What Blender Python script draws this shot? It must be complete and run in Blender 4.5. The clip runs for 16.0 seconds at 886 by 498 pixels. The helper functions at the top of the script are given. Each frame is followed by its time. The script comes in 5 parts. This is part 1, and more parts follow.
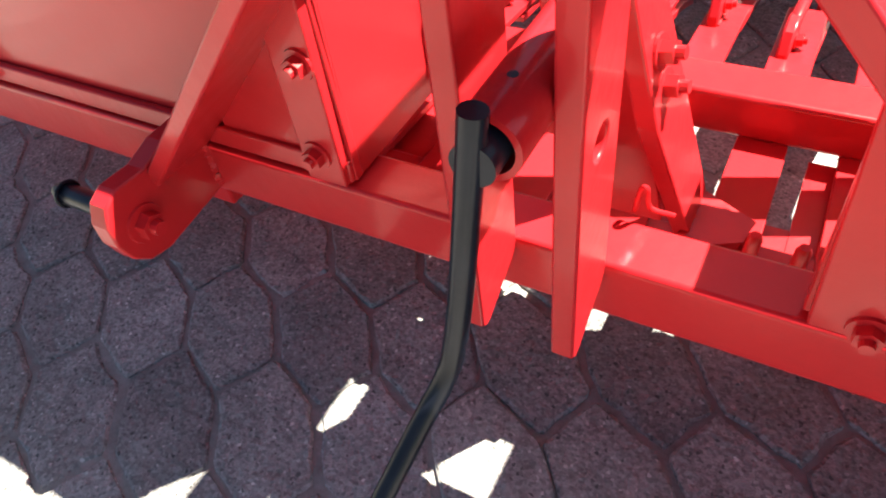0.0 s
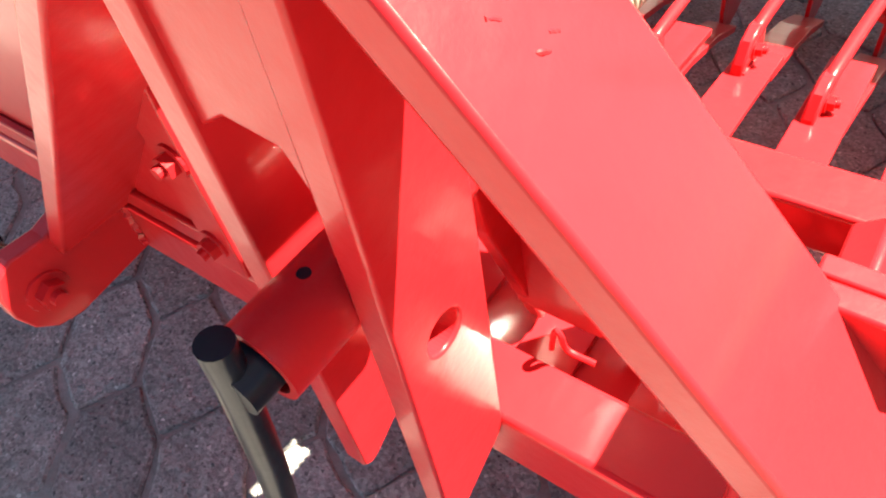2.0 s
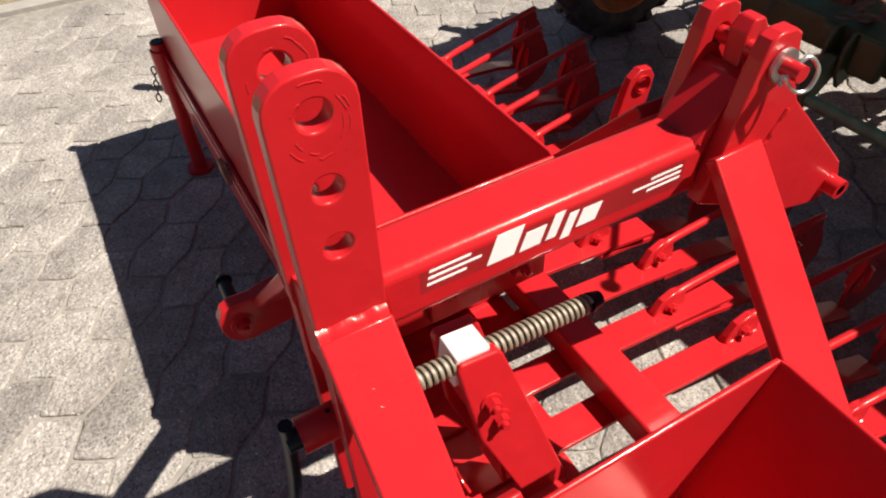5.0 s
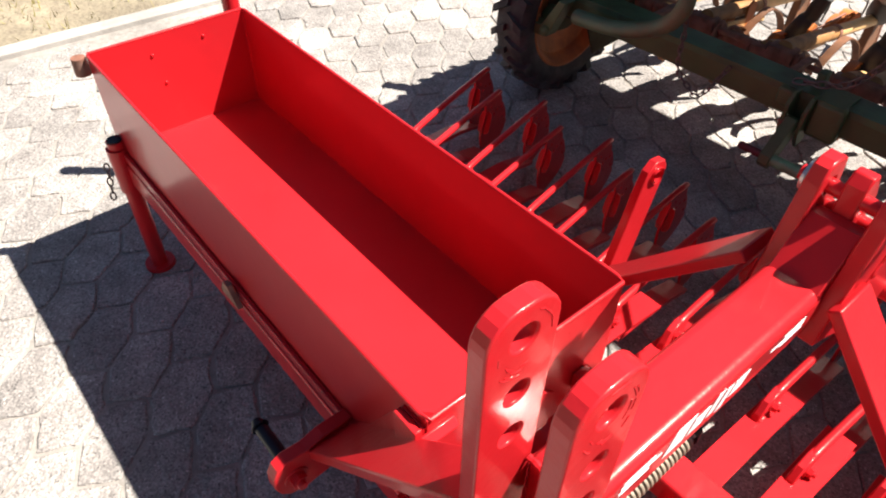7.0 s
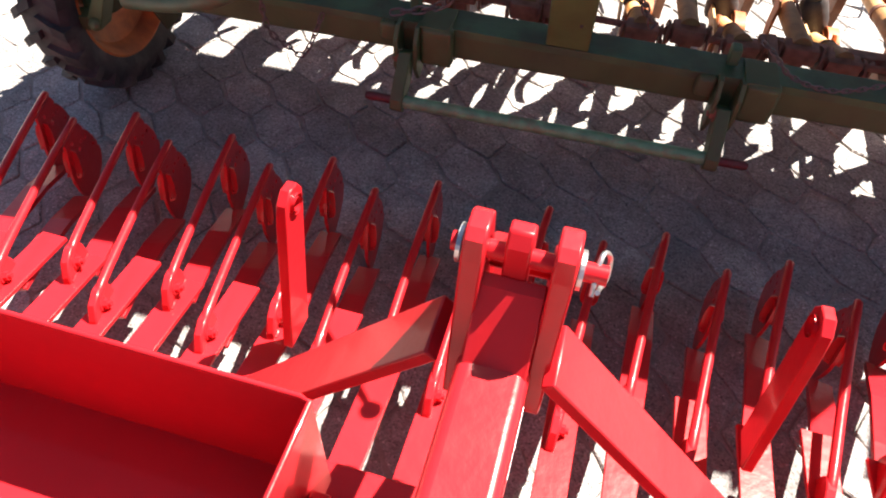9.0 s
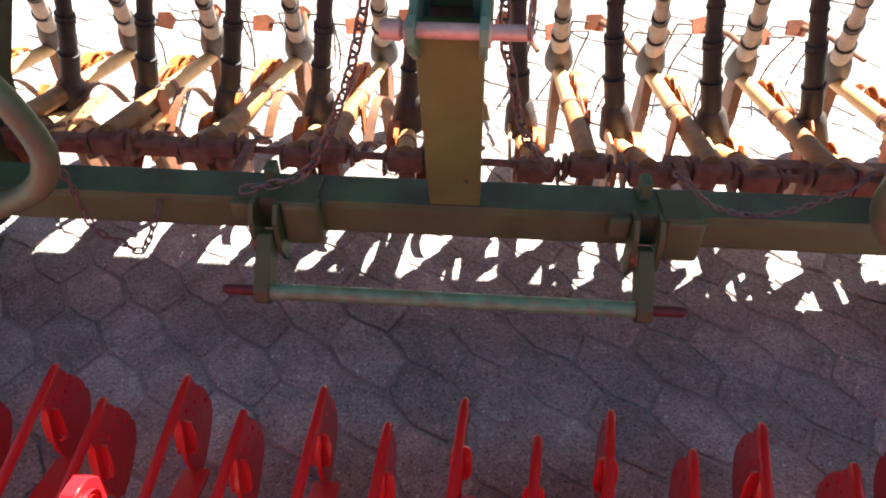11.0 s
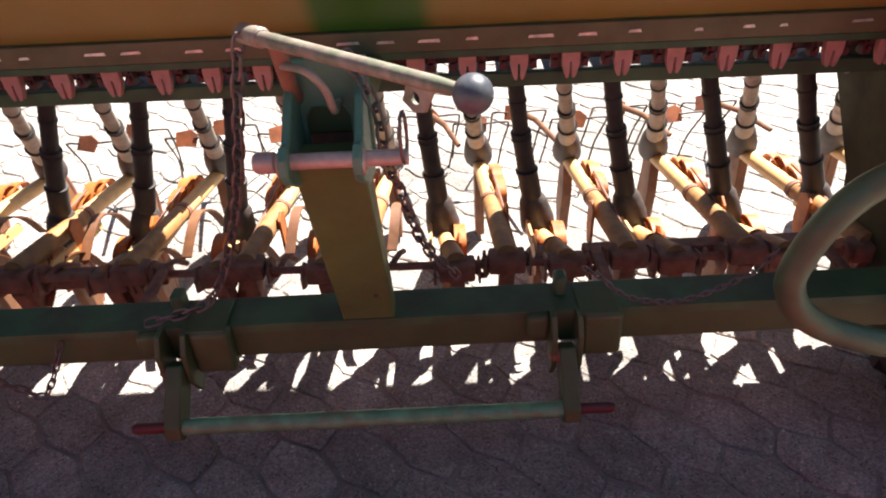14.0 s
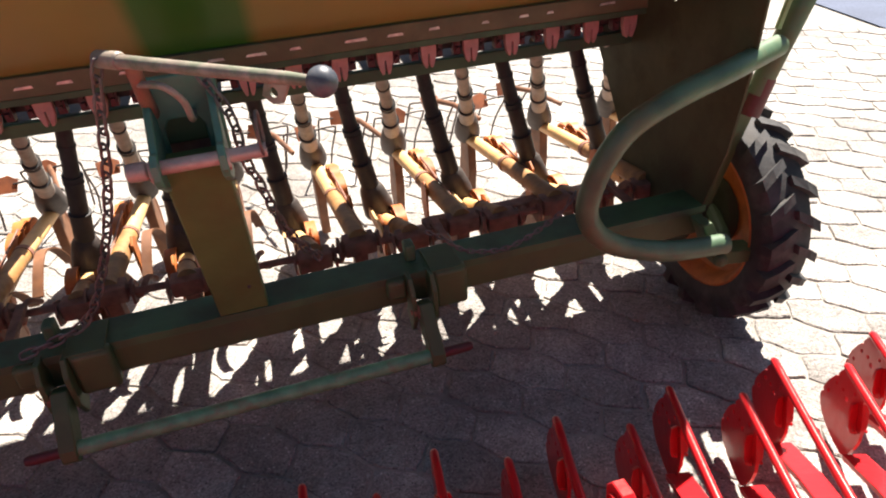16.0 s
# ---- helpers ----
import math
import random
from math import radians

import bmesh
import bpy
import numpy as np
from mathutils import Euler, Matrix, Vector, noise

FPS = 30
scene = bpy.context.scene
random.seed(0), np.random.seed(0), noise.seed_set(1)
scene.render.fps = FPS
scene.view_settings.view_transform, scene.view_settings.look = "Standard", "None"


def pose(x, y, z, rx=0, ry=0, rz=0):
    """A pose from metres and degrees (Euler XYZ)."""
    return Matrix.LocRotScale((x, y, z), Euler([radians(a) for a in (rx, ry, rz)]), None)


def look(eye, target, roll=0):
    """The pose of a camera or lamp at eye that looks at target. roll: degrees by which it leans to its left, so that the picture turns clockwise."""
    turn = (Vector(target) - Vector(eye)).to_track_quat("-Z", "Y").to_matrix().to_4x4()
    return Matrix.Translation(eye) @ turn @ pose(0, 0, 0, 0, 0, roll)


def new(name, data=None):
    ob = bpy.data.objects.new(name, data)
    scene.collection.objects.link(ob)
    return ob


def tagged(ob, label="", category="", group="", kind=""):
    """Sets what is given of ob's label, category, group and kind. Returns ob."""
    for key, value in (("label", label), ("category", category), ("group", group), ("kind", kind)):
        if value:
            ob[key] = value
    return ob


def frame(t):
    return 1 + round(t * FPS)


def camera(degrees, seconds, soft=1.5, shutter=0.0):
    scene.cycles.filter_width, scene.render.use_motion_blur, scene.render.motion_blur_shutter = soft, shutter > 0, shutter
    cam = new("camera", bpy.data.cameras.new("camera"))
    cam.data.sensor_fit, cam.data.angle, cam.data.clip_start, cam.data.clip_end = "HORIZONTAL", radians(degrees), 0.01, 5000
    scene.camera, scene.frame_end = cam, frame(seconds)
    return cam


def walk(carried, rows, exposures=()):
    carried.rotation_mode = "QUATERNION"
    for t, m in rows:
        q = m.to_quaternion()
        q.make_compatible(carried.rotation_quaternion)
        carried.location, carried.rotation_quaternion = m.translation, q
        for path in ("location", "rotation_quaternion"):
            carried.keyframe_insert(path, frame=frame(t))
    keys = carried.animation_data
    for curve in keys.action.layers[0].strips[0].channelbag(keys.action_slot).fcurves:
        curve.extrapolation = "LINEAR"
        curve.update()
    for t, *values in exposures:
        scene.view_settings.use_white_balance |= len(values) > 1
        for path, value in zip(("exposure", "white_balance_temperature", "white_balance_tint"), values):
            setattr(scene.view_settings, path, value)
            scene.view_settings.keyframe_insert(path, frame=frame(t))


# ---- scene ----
cam = camera(65.96, 16.0, 2.0)

PATH = [
    (0.0, look((0.1625, -0.3121, 0.8838), (-0.2275, 0.2493, 0.1539), -9.18)),
    (0.5, look((0.1663, -0.2646, 0.8402), (-0.2446, 0.2604, 0.0949), -7.78)),
    (1.0, look((0.1785, -0.2222, 0.8149), (-0.2473, 0.2589, 0.0486), -6.84)),
    (1.5, look((0.1996, -0.1522, 0.8378), (-0.2373, 0.3176, 0.0707), -9.73)),
    (2.0, look((0.2115, -0.0967, 0.8972), (-0.2425, 0.3858, 0.1481), -10.92)),
    (2.5, look((0.2439, -0.0639, 0.9819), (-0.2437, 0.4350, 0.2654), -6.52)),
    (3.0, look((0.2716, 0.0085, 1.0736), (-0.2240, 0.4523, 0.3270), -5.04)),
    (3.5, look((0.3011, 0.0560, 1.1428), (-0.2027, 0.4337, 0.3659), -5.85)),
    (4.0, look((0.3756, 0.0527, 1.2039), (-0.1467, 0.3801, 0.4165), -4.95)),
    (4.5, look((0.4552, 0.0028, 1.2969), (-0.1368, 0.3115, 0.5524), -2.20)),
    (5.0, look((0.5145, -0.0696, 1.4028), (-0.1191, 0.2658, 0.7056), -2.77)),
    (5.2, look((0.5064, -0.0921, 1.4376), (-0.1302, 0.2584, 0.7507), -1.13)),
    (7.3, look((0.1444, -0.2180, 1.5431), (-0.3529, 0.2956, 0.8439), 0.84)),
    (7.5, look((0.1263, -0.1983, 1.5528), (-0.3244, 0.3469, 0.8460), 0.82)),
    (8.0, look((0.0613, -0.0996, 1.5559), (-0.2787, 0.4967, 0.8287), 4.96)),
    (8.5, look((0.0461, 0.0726, 1.5612), (-0.1846, 0.6875, 0.8071), 3.11)),
    (8.7, look((0.0301, 0.1179, 1.5518), (-0.1556, 0.7268, 0.7806), 3.31)),
    (10.8, look((0.0660, 0.5219, 1.4140), (-0.0052, 1.2493, 0.7314), 0.81)),
    (11.0, look((0.0529, 0.5554, 1.4093), (-0.0252, 1.3113, 0.7592), -0.14)),
    (11.5, look((0.0669, 0.6445, 1.3994), (-0.0357, 1.4615, 0.8320), -2.27)),
    (12.0, look((0.0631, 0.7050, 1.3712), (-0.0372, 1.5360, 0.8240), -1.62)),
    (12.5, look((0.0582, 0.7056, 1.3956), (-0.0223, 1.5456, 0.8590), -1.24)),
    (13.0, look((0.0594, 0.6673, 1.4285), (-0.0206, 1.4982, 0.8778), -0.37)),
    (13.5, look((0.0915, 0.6402, 1.4438), (0.0052, 1.4650, 0.8850), -1.55)),
    (14.0, look((0.1668, 0.6293, 1.4447), (0.1354, 1.4569, 0.8843), -3.15)),
    (14.5, look((0.2558, 0.6431, 1.4477), (0.3330, 1.4679, 0.8875), -2.68)),
    (15.0, look((0.3028, 0.5988, 1.4632), (0.4363, 1.4208, 0.9096), -2.46)),
    (15.5, look((0.2468, 0.5183, 1.4710), (0.4192, 1.3401, 0.9280), -0.81)),
    (16.0, look((0.1097, 0.4122, 1.4932), (0.3099, 1.2177, 0.9354), -3.95)),
]
EXPOSURE = [(0.0, 2.6, 5950, 5), (1.2, 3.03, 6050, 5), (2.0, 3.0, 6500, 6), (2.6, 2.65, 6700, 8), (3.0, 1.95, 6500, 10), (3.6, 1.3, 6300, 12), (5.2, 0.82, 6300, 12), (6.5, 1.15, 6150, 12), (7.3, 1.66, 6000, 13), (8.7, 2.1, 6000, 14), (10.8, 2.75, 6100, 15), (11.4, 2.68, 6100, 15), (12.2, 2.52, 6100, 15), (13.0, 2.22, 6100, 15), (14.0, 2.02, 6150, 15), (16.0, 1.84, 6200, 13)]
walk(cam, PATH, EXPOSURE)

# ---------------------------------------------------------------- light
SUN_TO = Vector((0.445, 0.540, 1.0)).normalized()
world = bpy.data.worlds.new("sky")
scene.world = world
world.use_nodes = True
wn = world.node_tree.nodes
sky = wn.new("ShaderNodeTexSky")
sky.sky_type = "NISHITA"
sky.sun_disc = False
sky.sun_elevation = math.asin(SUN_TO.z)
sky.sun_rotation = math.atan2(SUN_TO.x, SUN_TO.y)
sky.air_density, sky.dust_density, sky.ozone_density = 1.0, 1.2, 1.0
wn["Background"].inputs["Strength"].default_value = 0.027
world.node_tree.links.new(sky.outputs[0], wn["Background"].inputs["Color"])
sun_data = bpy.data.lights.new("sun", "SUN")
sun_data.energy, sun_data.angle, sun_data.color = 5.0, radians(0.53), (1.0, 0.92, 0.78)
sun = new("sun", sun_data)
sun.matrix_world = look(SUN_TO * 30, (0, 0, 0))


# ---------------------------------------------------------------- materials
def material(name, base, rough=0.5, metal=0.0, vary=0.15, scale=14.0, dark=None, dirt=0.0, dirt_colour=(0.1, 0.08, 0.06),
             bump=0.0, bump_scale=60.0, coat=0.0, spec=0.5, rand=0.0, dirt_scale=3.0, dirt_edge=(0.5, 0.7), coat_rough=0.06, sheen=(1, 1, 1)):
    """Base colour with two scales of variation, stains with a shape of their own, and fine relief."""
    m = bpy.data.materials.new(name)
    m.use_nodes = True
    nt = m.node_tree
    n, l = nt.nodes, nt.links
    b = n["Principled BSDF"]
    b.inputs["Roughness"].default_value = rough
    b.inputs["Metallic"].default_value = metal
    b.inputs["Coat Weight"].default_value = coat
    b.inputs["Coat Roughness"].default_value = coat_rough
    b.inputs["Specular IOR Level"].default_value = spec
    b.inputs["Specular Tint"].default_value = (*sheen, 1)
    geo = n.new("ShaderNodeNewGeometry")
    noise_a = n.new("ShaderNodeTexNoise")
    noise_a.inputs["Scale"].default_value = scale
    noise_a.inputs["Detail"].default_value = 6
    l.new(geo.outputs["Position"], noise_a.inputs["Vector"])
    ramp = n.new("ShaderNodeMapRange")
    ramp.inputs["From Min"].default_value, ramp.inputs["From Max"].default_value = 0.3, 0.7
    ramp.inputs["To Min"].default_value, ramp.inputs["To Max"].default_value = 1 - vary, 1 + vary
    l.new(noise_a.outputs["Fac"], ramp.inputs["Value"])
    mul = n.new("ShaderNodeMix")
    mul.data_type, mul.blend_type = "RGBA", "MULTIPLY"
    mul.inputs["Factor"].default_value = 1.0
    mul.inputs[6].default_value = (*base, 1)
    l.new(ramp.outputs[0], mul.inputs[7])
    out = mul.outputs[2]
    if rand:
        info = n.new("ShaderNodeObjectInfo")
        mr = n.new("ShaderNodeMapRange")
        mr.inputs["To Min"].default_value, mr.inputs["To Max"].default_value = 1 - rand, 1 + rand
        l.new(info.outputs["Random"], mr.inputs["Value"])
        m2 = n.new("ShaderNodeMix")
        m2.data_type, m2.blend_type = "RGBA", "MULTIPLY"
        m2.inputs["Factor"].default_value = 1.0
        l.new(out, m2.inputs[6])
        l.new(mr.outputs[0], m2.inputs[7])
        out = m2.outputs[2]
    if dirt:
        nd = n.new("ShaderNodeTexNoise")
        nd.inputs["Scale"].default_value = dirt_scale
        nd.inputs["Detail"].default_value = 9
        nd.inputs["Roughness"].default_value = 0.65
        l.new(geo.outputs["Position"], nd.inputs["Vector"])
        rd = n.new("ShaderNodeMapRange")
        rd.inputs["From Min"].default_value, rd.inputs["From Max"].default_value = dirt_edge
        rd.inputs["To Max"].default_value = dirt
        l.new(nd.outputs["Fac"], rd.inputs["Value"])
        md = n.new("ShaderNodeMix")
        md.data_type = "RGBA"
        l.new(rd.outputs[0], md.inputs["Factor"])
        l.new(out, md.inputs[6])
        md.inputs[7].default_value = (*dirt_colour, 1)
        out = md.outputs[2]
        rr = n.new("ShaderNodeMapRange")
        rr.inputs["To Min"].default_value, rr.inputs["To Max"].default_value = rough, min(1, rough + 0.3)
        l.new(rd.outputs[0], rr.inputs["Value"])
        l.new(rr.outputs[0], b.inputs["Roughness"])
    l.new(out, b.inputs["Base Color"])
    if bump:
        nb = n.new("ShaderNodeTexNoise")
        nb.inputs["Scale"].default_value = bump_scale
        nb.inputs["Detail"].default_value = 5
        l.new(geo.outputs["Position"], nb.inputs["Vector"])
        bp = n.new("ShaderNodeBump")
        bp.inputs["Strength"].default_value = 1.0
        bp.inputs["Distance"].default_value = bump
        l.new(nb.outputs["Fac"], bp.inputs["Height"])
        l.new(bp.outputs[0], b.inputs["Normal"])
    return m


RED = material("red_paint", (0.47, 0.0135, 0.018), 0.30, vary=0.09, scale=5, coat=0.22, coat_rough=0.08, spec=0.28, sheen=(1.0, 0.62, 0.52), bump=0.0011, bump_scale=30,
               dirt=0.25, dirt_colour=(0.28, 0.03, 0.025), dirt_scale=7, dirt_edge=(0.58, 0.8))
RED_PLAIN = material("red_sheet_paint", (0.46, 0.0145, 0.019), 0.31, vary=0.11, scale=3, coat=0.24, coat_rough=0.09, spec=0.28, sheen=(1.0, 0.62, 0.52), bump=0.0012, bump_scale=6,
                     dirt=0.3, dirt_colour=(0.33, 0.045, 0.04), dirt_scale=11, dirt_edge=(0.6, 0.8))
BLACK = material("black_enamel", (0.009, 0.010, 0.016), 0.30, vary=0.3, scale=20, coat=0.1, spec=0.15, bump=0.0006, bump_scale=30)
STEEL = material("zinc_steel", (0.55, 0.54, 0.52), 0.35, 0.9, vary=0.15, scale=40)
THREAD = material("worn_thread_steel", (0.27, 0.225, 0.165), 0.5, 0.25, vary=0.25, scale=60, dirt=0.4, dirt_colour=(0.13, 0.10, 0.07), dirt_scale=40)
# near-black core colour that shows between the thread crests
GROOVE = material("dark_groove", (0.035, 0.026, 0.020), 0.55, vary=0.3, scale=60)
SILL = material("grimy_sill_paint", (0.135, 0.105, 0.045), 0.55, vary=0.25, scale=9, dirt=0.5, dirt_colour=(0.08, 0.065, 0.04), dirt_scale=6, bump=0.0008)
CRUMB = material("dry_soil", (0.16, 0.085, 0.06), 0.95, vary=0.35, scale=60, bump=0.001)
BARE = material("bright_bare_steel", (0.62, 0.58, 0.52), 0.35, 0.5, vary=0.3, scale=60)
WHITE = material("white_decal", (0.86, 0.86, 0.84), 0.5, vary=0.04, scale=30)
DECAL = material("decal_film", (0.29, 0.016, 0.018), 0.35, vary=0.10, scale=10, coat=0.25, coat_rough=0.15, spec=0.3)
NUT_WHITE = material("bare_block", (0.75, 0.74, 0.73), 0.45, vary=0.08, scale=50)
OLIVE = material("olive_paint", (0.066, 0.100, 0.036), 0.55, vary=0.25, scale=8, dirt=0.6, dirt_colour=(0.044, 0.043, 0.027), dirt_scale=4, bump=0.0008)
GREEN = material("green_paint", (0.050, 0.110, 0.046), 0.5, vary=0.28, scale=9, dirt=0.6, dirt_colour=(0.066, 0.058, 0.040), dirt_scale=7, dirt_edge=(0.44, 0.66), bump=0.0008)
TEAL = material("teal_paint", (0.085, 0.19, 0.13), 0.45, vary=0.25, scale=12, dirt=0.5, dirt_colour=(0.16, 0.13, 0.10), dirt_scale=9, bump=0.0008)
RUST = material("rusty_steel", (0.25, 0.11, 0.07), 0.7, 0.1, vary=0.35, scale=30, dirt=0.5, dirt_colour=(0.24, 0.17, 0.14), dirt_scale=18, bump=0.001)
ORANGE = material("orange_paint", (0.46, 0.135, 0.024), 0.55, vary=0.25, scale=18, dirt=0.55, dirt_colour=(0.18, 0.075, 0.04), dirt_scale=14, bump=0.0008)
TAG = material("rusted_orange_tag", (0.30, 0.088, 0.030), 0.65, vary=0.3, scale=20, dirt=0.5, dirt_colour=(0.14, 0.06, 0.04), dirt_scale=16, bump=0.001)
# base paled to carry the strong sun on the upper arms
YELLOW = material("yellow_orange_paint", (0.72, 0.45, 0.18), 0.5, vary=0.2, scale=16, dirt=0.4, dirt_colour=(0.28, 0.13, 0.06), dirt_scale=16, bump=0.0008)
RUBBER = material("black_rubber", (0.031, 0.027, 0.026), 0.62, vary=0.3, scale=25, dirt=0.3, dirt_colour=(0.09, 0.08, 0.07), dirt_scale=10, bump=0.0006)
BOOT = material("dusty_boot_rubber", (0.050, 0.038, 0.034), 0.6, vary=0.35, scale=22, dirt=0.45, dirt_colour=(0.15, 0.12, 0.10), dirt_scale=14, bump=0.001)
TYRE = material("tyre_rubber", (0.030, 0.028, 0.029), 0.75, vary=0.3, scale=30, dirt=0.55, dirt_colour=(0.14, 0.125, 0.11), dirt_scale=9, bump=0.001)
GREY_TUBE = material("grey_hose", (0.30, 0.25, 0.21), 0.6, vary=0.2, scale=20, dirt=0.5, dirt_colour=(0.10, 0.07, 0.055), dirt_scale=18, bump=0.0006)
# rusty orange, darkened for the shade the shoes stand in
SHOE = material("rusty_shaded_orange", (0.19, 0.078, 0.032), 0.6, vary=0.3, scale=18, dirt=0.6, dirt_colour=(0.13, 0.07, 0.045), dirt_scale=12, bump=0.0008)
# brown carries the shade on the arms' lower half, besides some dirt
SLEEVE = material("brown_shaded_sleeve", (0.36, 0.175, 0.055), 0.6, vary=0.3, scale=20, dirt=0.5, dirt_colour=(0.12, 0.07, 0.05), dirt_scale=14, bump=0.0008)
PINK = material("faded_red_plastic", (0.56, 0.25, 0.215), 0.6, vary=0.2, scale=30, dirt=0.35, dirt_colour=(0.3, 0.2, 0.17), dirt_scale=30)
PANEL = material("grimy_panel_paint", (0.056, 0.055, 0.026), 0.7, spec=0.2, vary=0.3, scale=6, dirt=0.6, dirt_colour=(0.035, 0.026, 0.016), dirt_scale=5, bump=0.001)
ROD = material("scuffed_green_rod", (0.13, 0.32, 0.17), 0.4, vary=0.3, scale=25, dirt=0.6, dirt_colour=(0.22, 0.07, 0.04), dirt_scale=16, bump=0.0008)
OCHRE = material("ochre_paint", (0.096, 0.140, 0.042), 0.5, vary=0.22, scale=8, dirt=0.45, dirt_colour=(0.085, 0.084, 0.032), dirt_scale=5, bump=0.0008)
# worn steel, its base raised to carry sunlight on the pin
PINSTEEL = material("worn_sunlit_steel", (0.46, 0.35, 0.30), 0.45, 0.2, vary=0.25, scale=20, dirt=0.4, dirt_colour=(0.16, 0.08, 0.06), dirt_scale=14, bump=0.0008)
RAIL = material("worn_rail_paint", (0.070, 0.125, 0.065), 0.5, vary=0.3, scale=10, dirt=0.65, dirt_colour=(0.16, 0.12, 0.05), dirt_scale=7, bump=0.0008)
DULLRED = material("faded_dark_red", (0.10, 0.017, 0.018), 0.55, vary=0.3, scale=20, dirt=0.5, dirt_colour=(0.10, 0.08, 0.07), dirt_scale=15, bump=0.0008)
PALEGREEN = material("pale_green_paint", (0.22, 0.28, 0.12), 0.5, vary=0.25, scale=12, dirt=0.4, dirt_colour=(0.12, 0.10, 0.05), dirt_scale=9, bump=0.0008)
DARK = material("dark_bolt", (0.05, 0.035, 0.03), 0.6, 0.3, vary=0.3, scale=40)
PALE = material("worn_grey_steel", (0.25, 0.205, 0.165), 0.5, 0.1, vary=0.3, scale=30, dirt=0.65, dirt_colour=(0.085, 0.125, 0.070), dirt_scale=17, dirt_edge=(0.46, 0.6), bump=0.0008)
CHAINM = material("chain_steel", (0.15, 0.125, 0.115), 0.55, 0.6, vary=0.3, scale=60)
BALLM = material("grey_blue_plastic", (0.055, 0.062, 0.078), 0.42, vary=0.25, scale=30, dirt=0.35, dirt_colour=(0.2, 0.18, 0.16), dirt_scale=30)


# ---------------------------------------------------------------- mesh helpers
ORIGIN = {}


def thing(name, loc, label, category, group="", kind=""):
    ob = new(name)
    ob.empty_display_size = 0.1
    ob.location = loc
    ORIGIN[ob.name] = Vector(loc)
    return tagged(ob, label, category, group, kind)


def part(name, bm, mat, parent, label="", smooth=False, loc=None):
    """Links a bmesh, built in world places, as one mesh object under a thing or a part."""
    if isinstance(bm, bpy.types.Mesh):
        me = bm
    else:
        me = bpy.data.meshes.new(name)
        root = parent
        while root.parent:
            root = root.parent
        if loc is None:
            bm.transform(Matrix.Translation(-ORIGIN[root.name]))
        bmesh.ops.recalc_face_normals(bm, faces=bm.faces)
        bm.to_mesh(me)
        bm.free()
        me.materials.append(mat)
        if smooth:
            me.polygons.foreach_set("use_smooth", [True] * len(me.polygons))
            me.set_sharp_from_angle(angle=radians(38))
    ob = new(name, me)
    ob.parent = parent
    if loc is not None:
        ob.location = loc
    if label:
        ob["label"] = label
    return ob


def bm_new():
    return bmesh.new()


def box(bm, x0, x1, y0, y1, z0, z1, bevel=0.0, rot=None, seg=2):
    r = bmesh.ops.create_cube(bm, size=1.0)
    vs = r["verts"]
    c = Vector(((x0 + x1) / 2, (y0 + y1) / 2, (z0 + z1) / 2))
    for v in vs:
        v.co = Vector((v.co.x * (x1 - x0), v.co.y * (y1 - y0), v.co.z * (z1 - z0)))
    if bevel:
        es = list({e for v in vs for e in v.link_edges})
        r = bmesh.ops.bevel(bm, geom=es, offset=bevel, segments=seg, affect="EDGES", profile=0.5)
        for f in r["faces"]:
            f.smooth = True
        vs = list({v for f in r["faces"] for v in f.verts} | {v for v in vs if v.is_valid})
    m = Matrix.Translation(c) @ (rot.to_4x4() if rot else Matrix())
    for v in vs:
        v.co = m @ v.co
    return vs


def prism(bm, poly, axis, a, b, bevel=0.0, holes=()):
    """A plate: the outline poly in the plane across axis, from a to b along it. holes: (u, v, radius)."""
    def put(u, v, w):
        return {"x": (w, u, v), "y": (u, w, v), "z": (u, v, w)}[axis]
    tmp = bmesh.new()
    if not holes:
        f = tmp.faces.new([tmp.verts.new(put(u, v, a)) for u, v in poly])
        fs = [f]
    else:
        edges = []
        loops = [poly] + [[(u + r * math.cos(k * 2 * math.pi / m), v + r * math.sin(k * 2 * math.pi / m)) for m in (36 if r > 0.01 else 14,) for k in range(m)] for u, v, r in holes]
        for lp in loops:
            vs = [tmp.verts.new(put(u, v, a)) for u, v in lp]
            edges += [tmp.edges.new((vs[i], vs[(i + 1) % len(vs)])) for i in range(len(vs))]
        fs = [g for g in bmesh.ops.triangle_fill(tmp, edges=edges, use_beauty=True)["geom"] if isinstance(g, bmesh.types.BMFace)]
    r = bmesh.ops.extrude_face_region(tmp, geom=fs)
    d = Vector(put(0, 0, b)) - Vector(put(0, 0, a))
    bmesh.ops.translate(tmp, verts=[g for g in r["geom"] if isinstance(g, bmesh.types.BMVert)], vec=d)
    bmesh.ops.recalc_face_normals(tmp, faces=tmp.faces)
    if bevel:
        es = [e for e in tmp.edges if len(e.link_faces) == 2 and e.calc_face_angle(0) > radians(50)]
        for f in bmesh.ops.bevel(tmp, geom=es, offset=bevel, segments=2, affect="EDGES", profile=0.5, clamp_overlap=True)["faces"]:
            f.smooth = True
    merge(bm, tmp)


def merge(bm, other, m=None):
    me = bpy.data.meshes.new("tmp")
    other.to_mesh(me)
    other.free()
    if m is not None:
        me.transform(m)
    bm.from_mesh(me)
    bpy.data.meshes.remove(me)


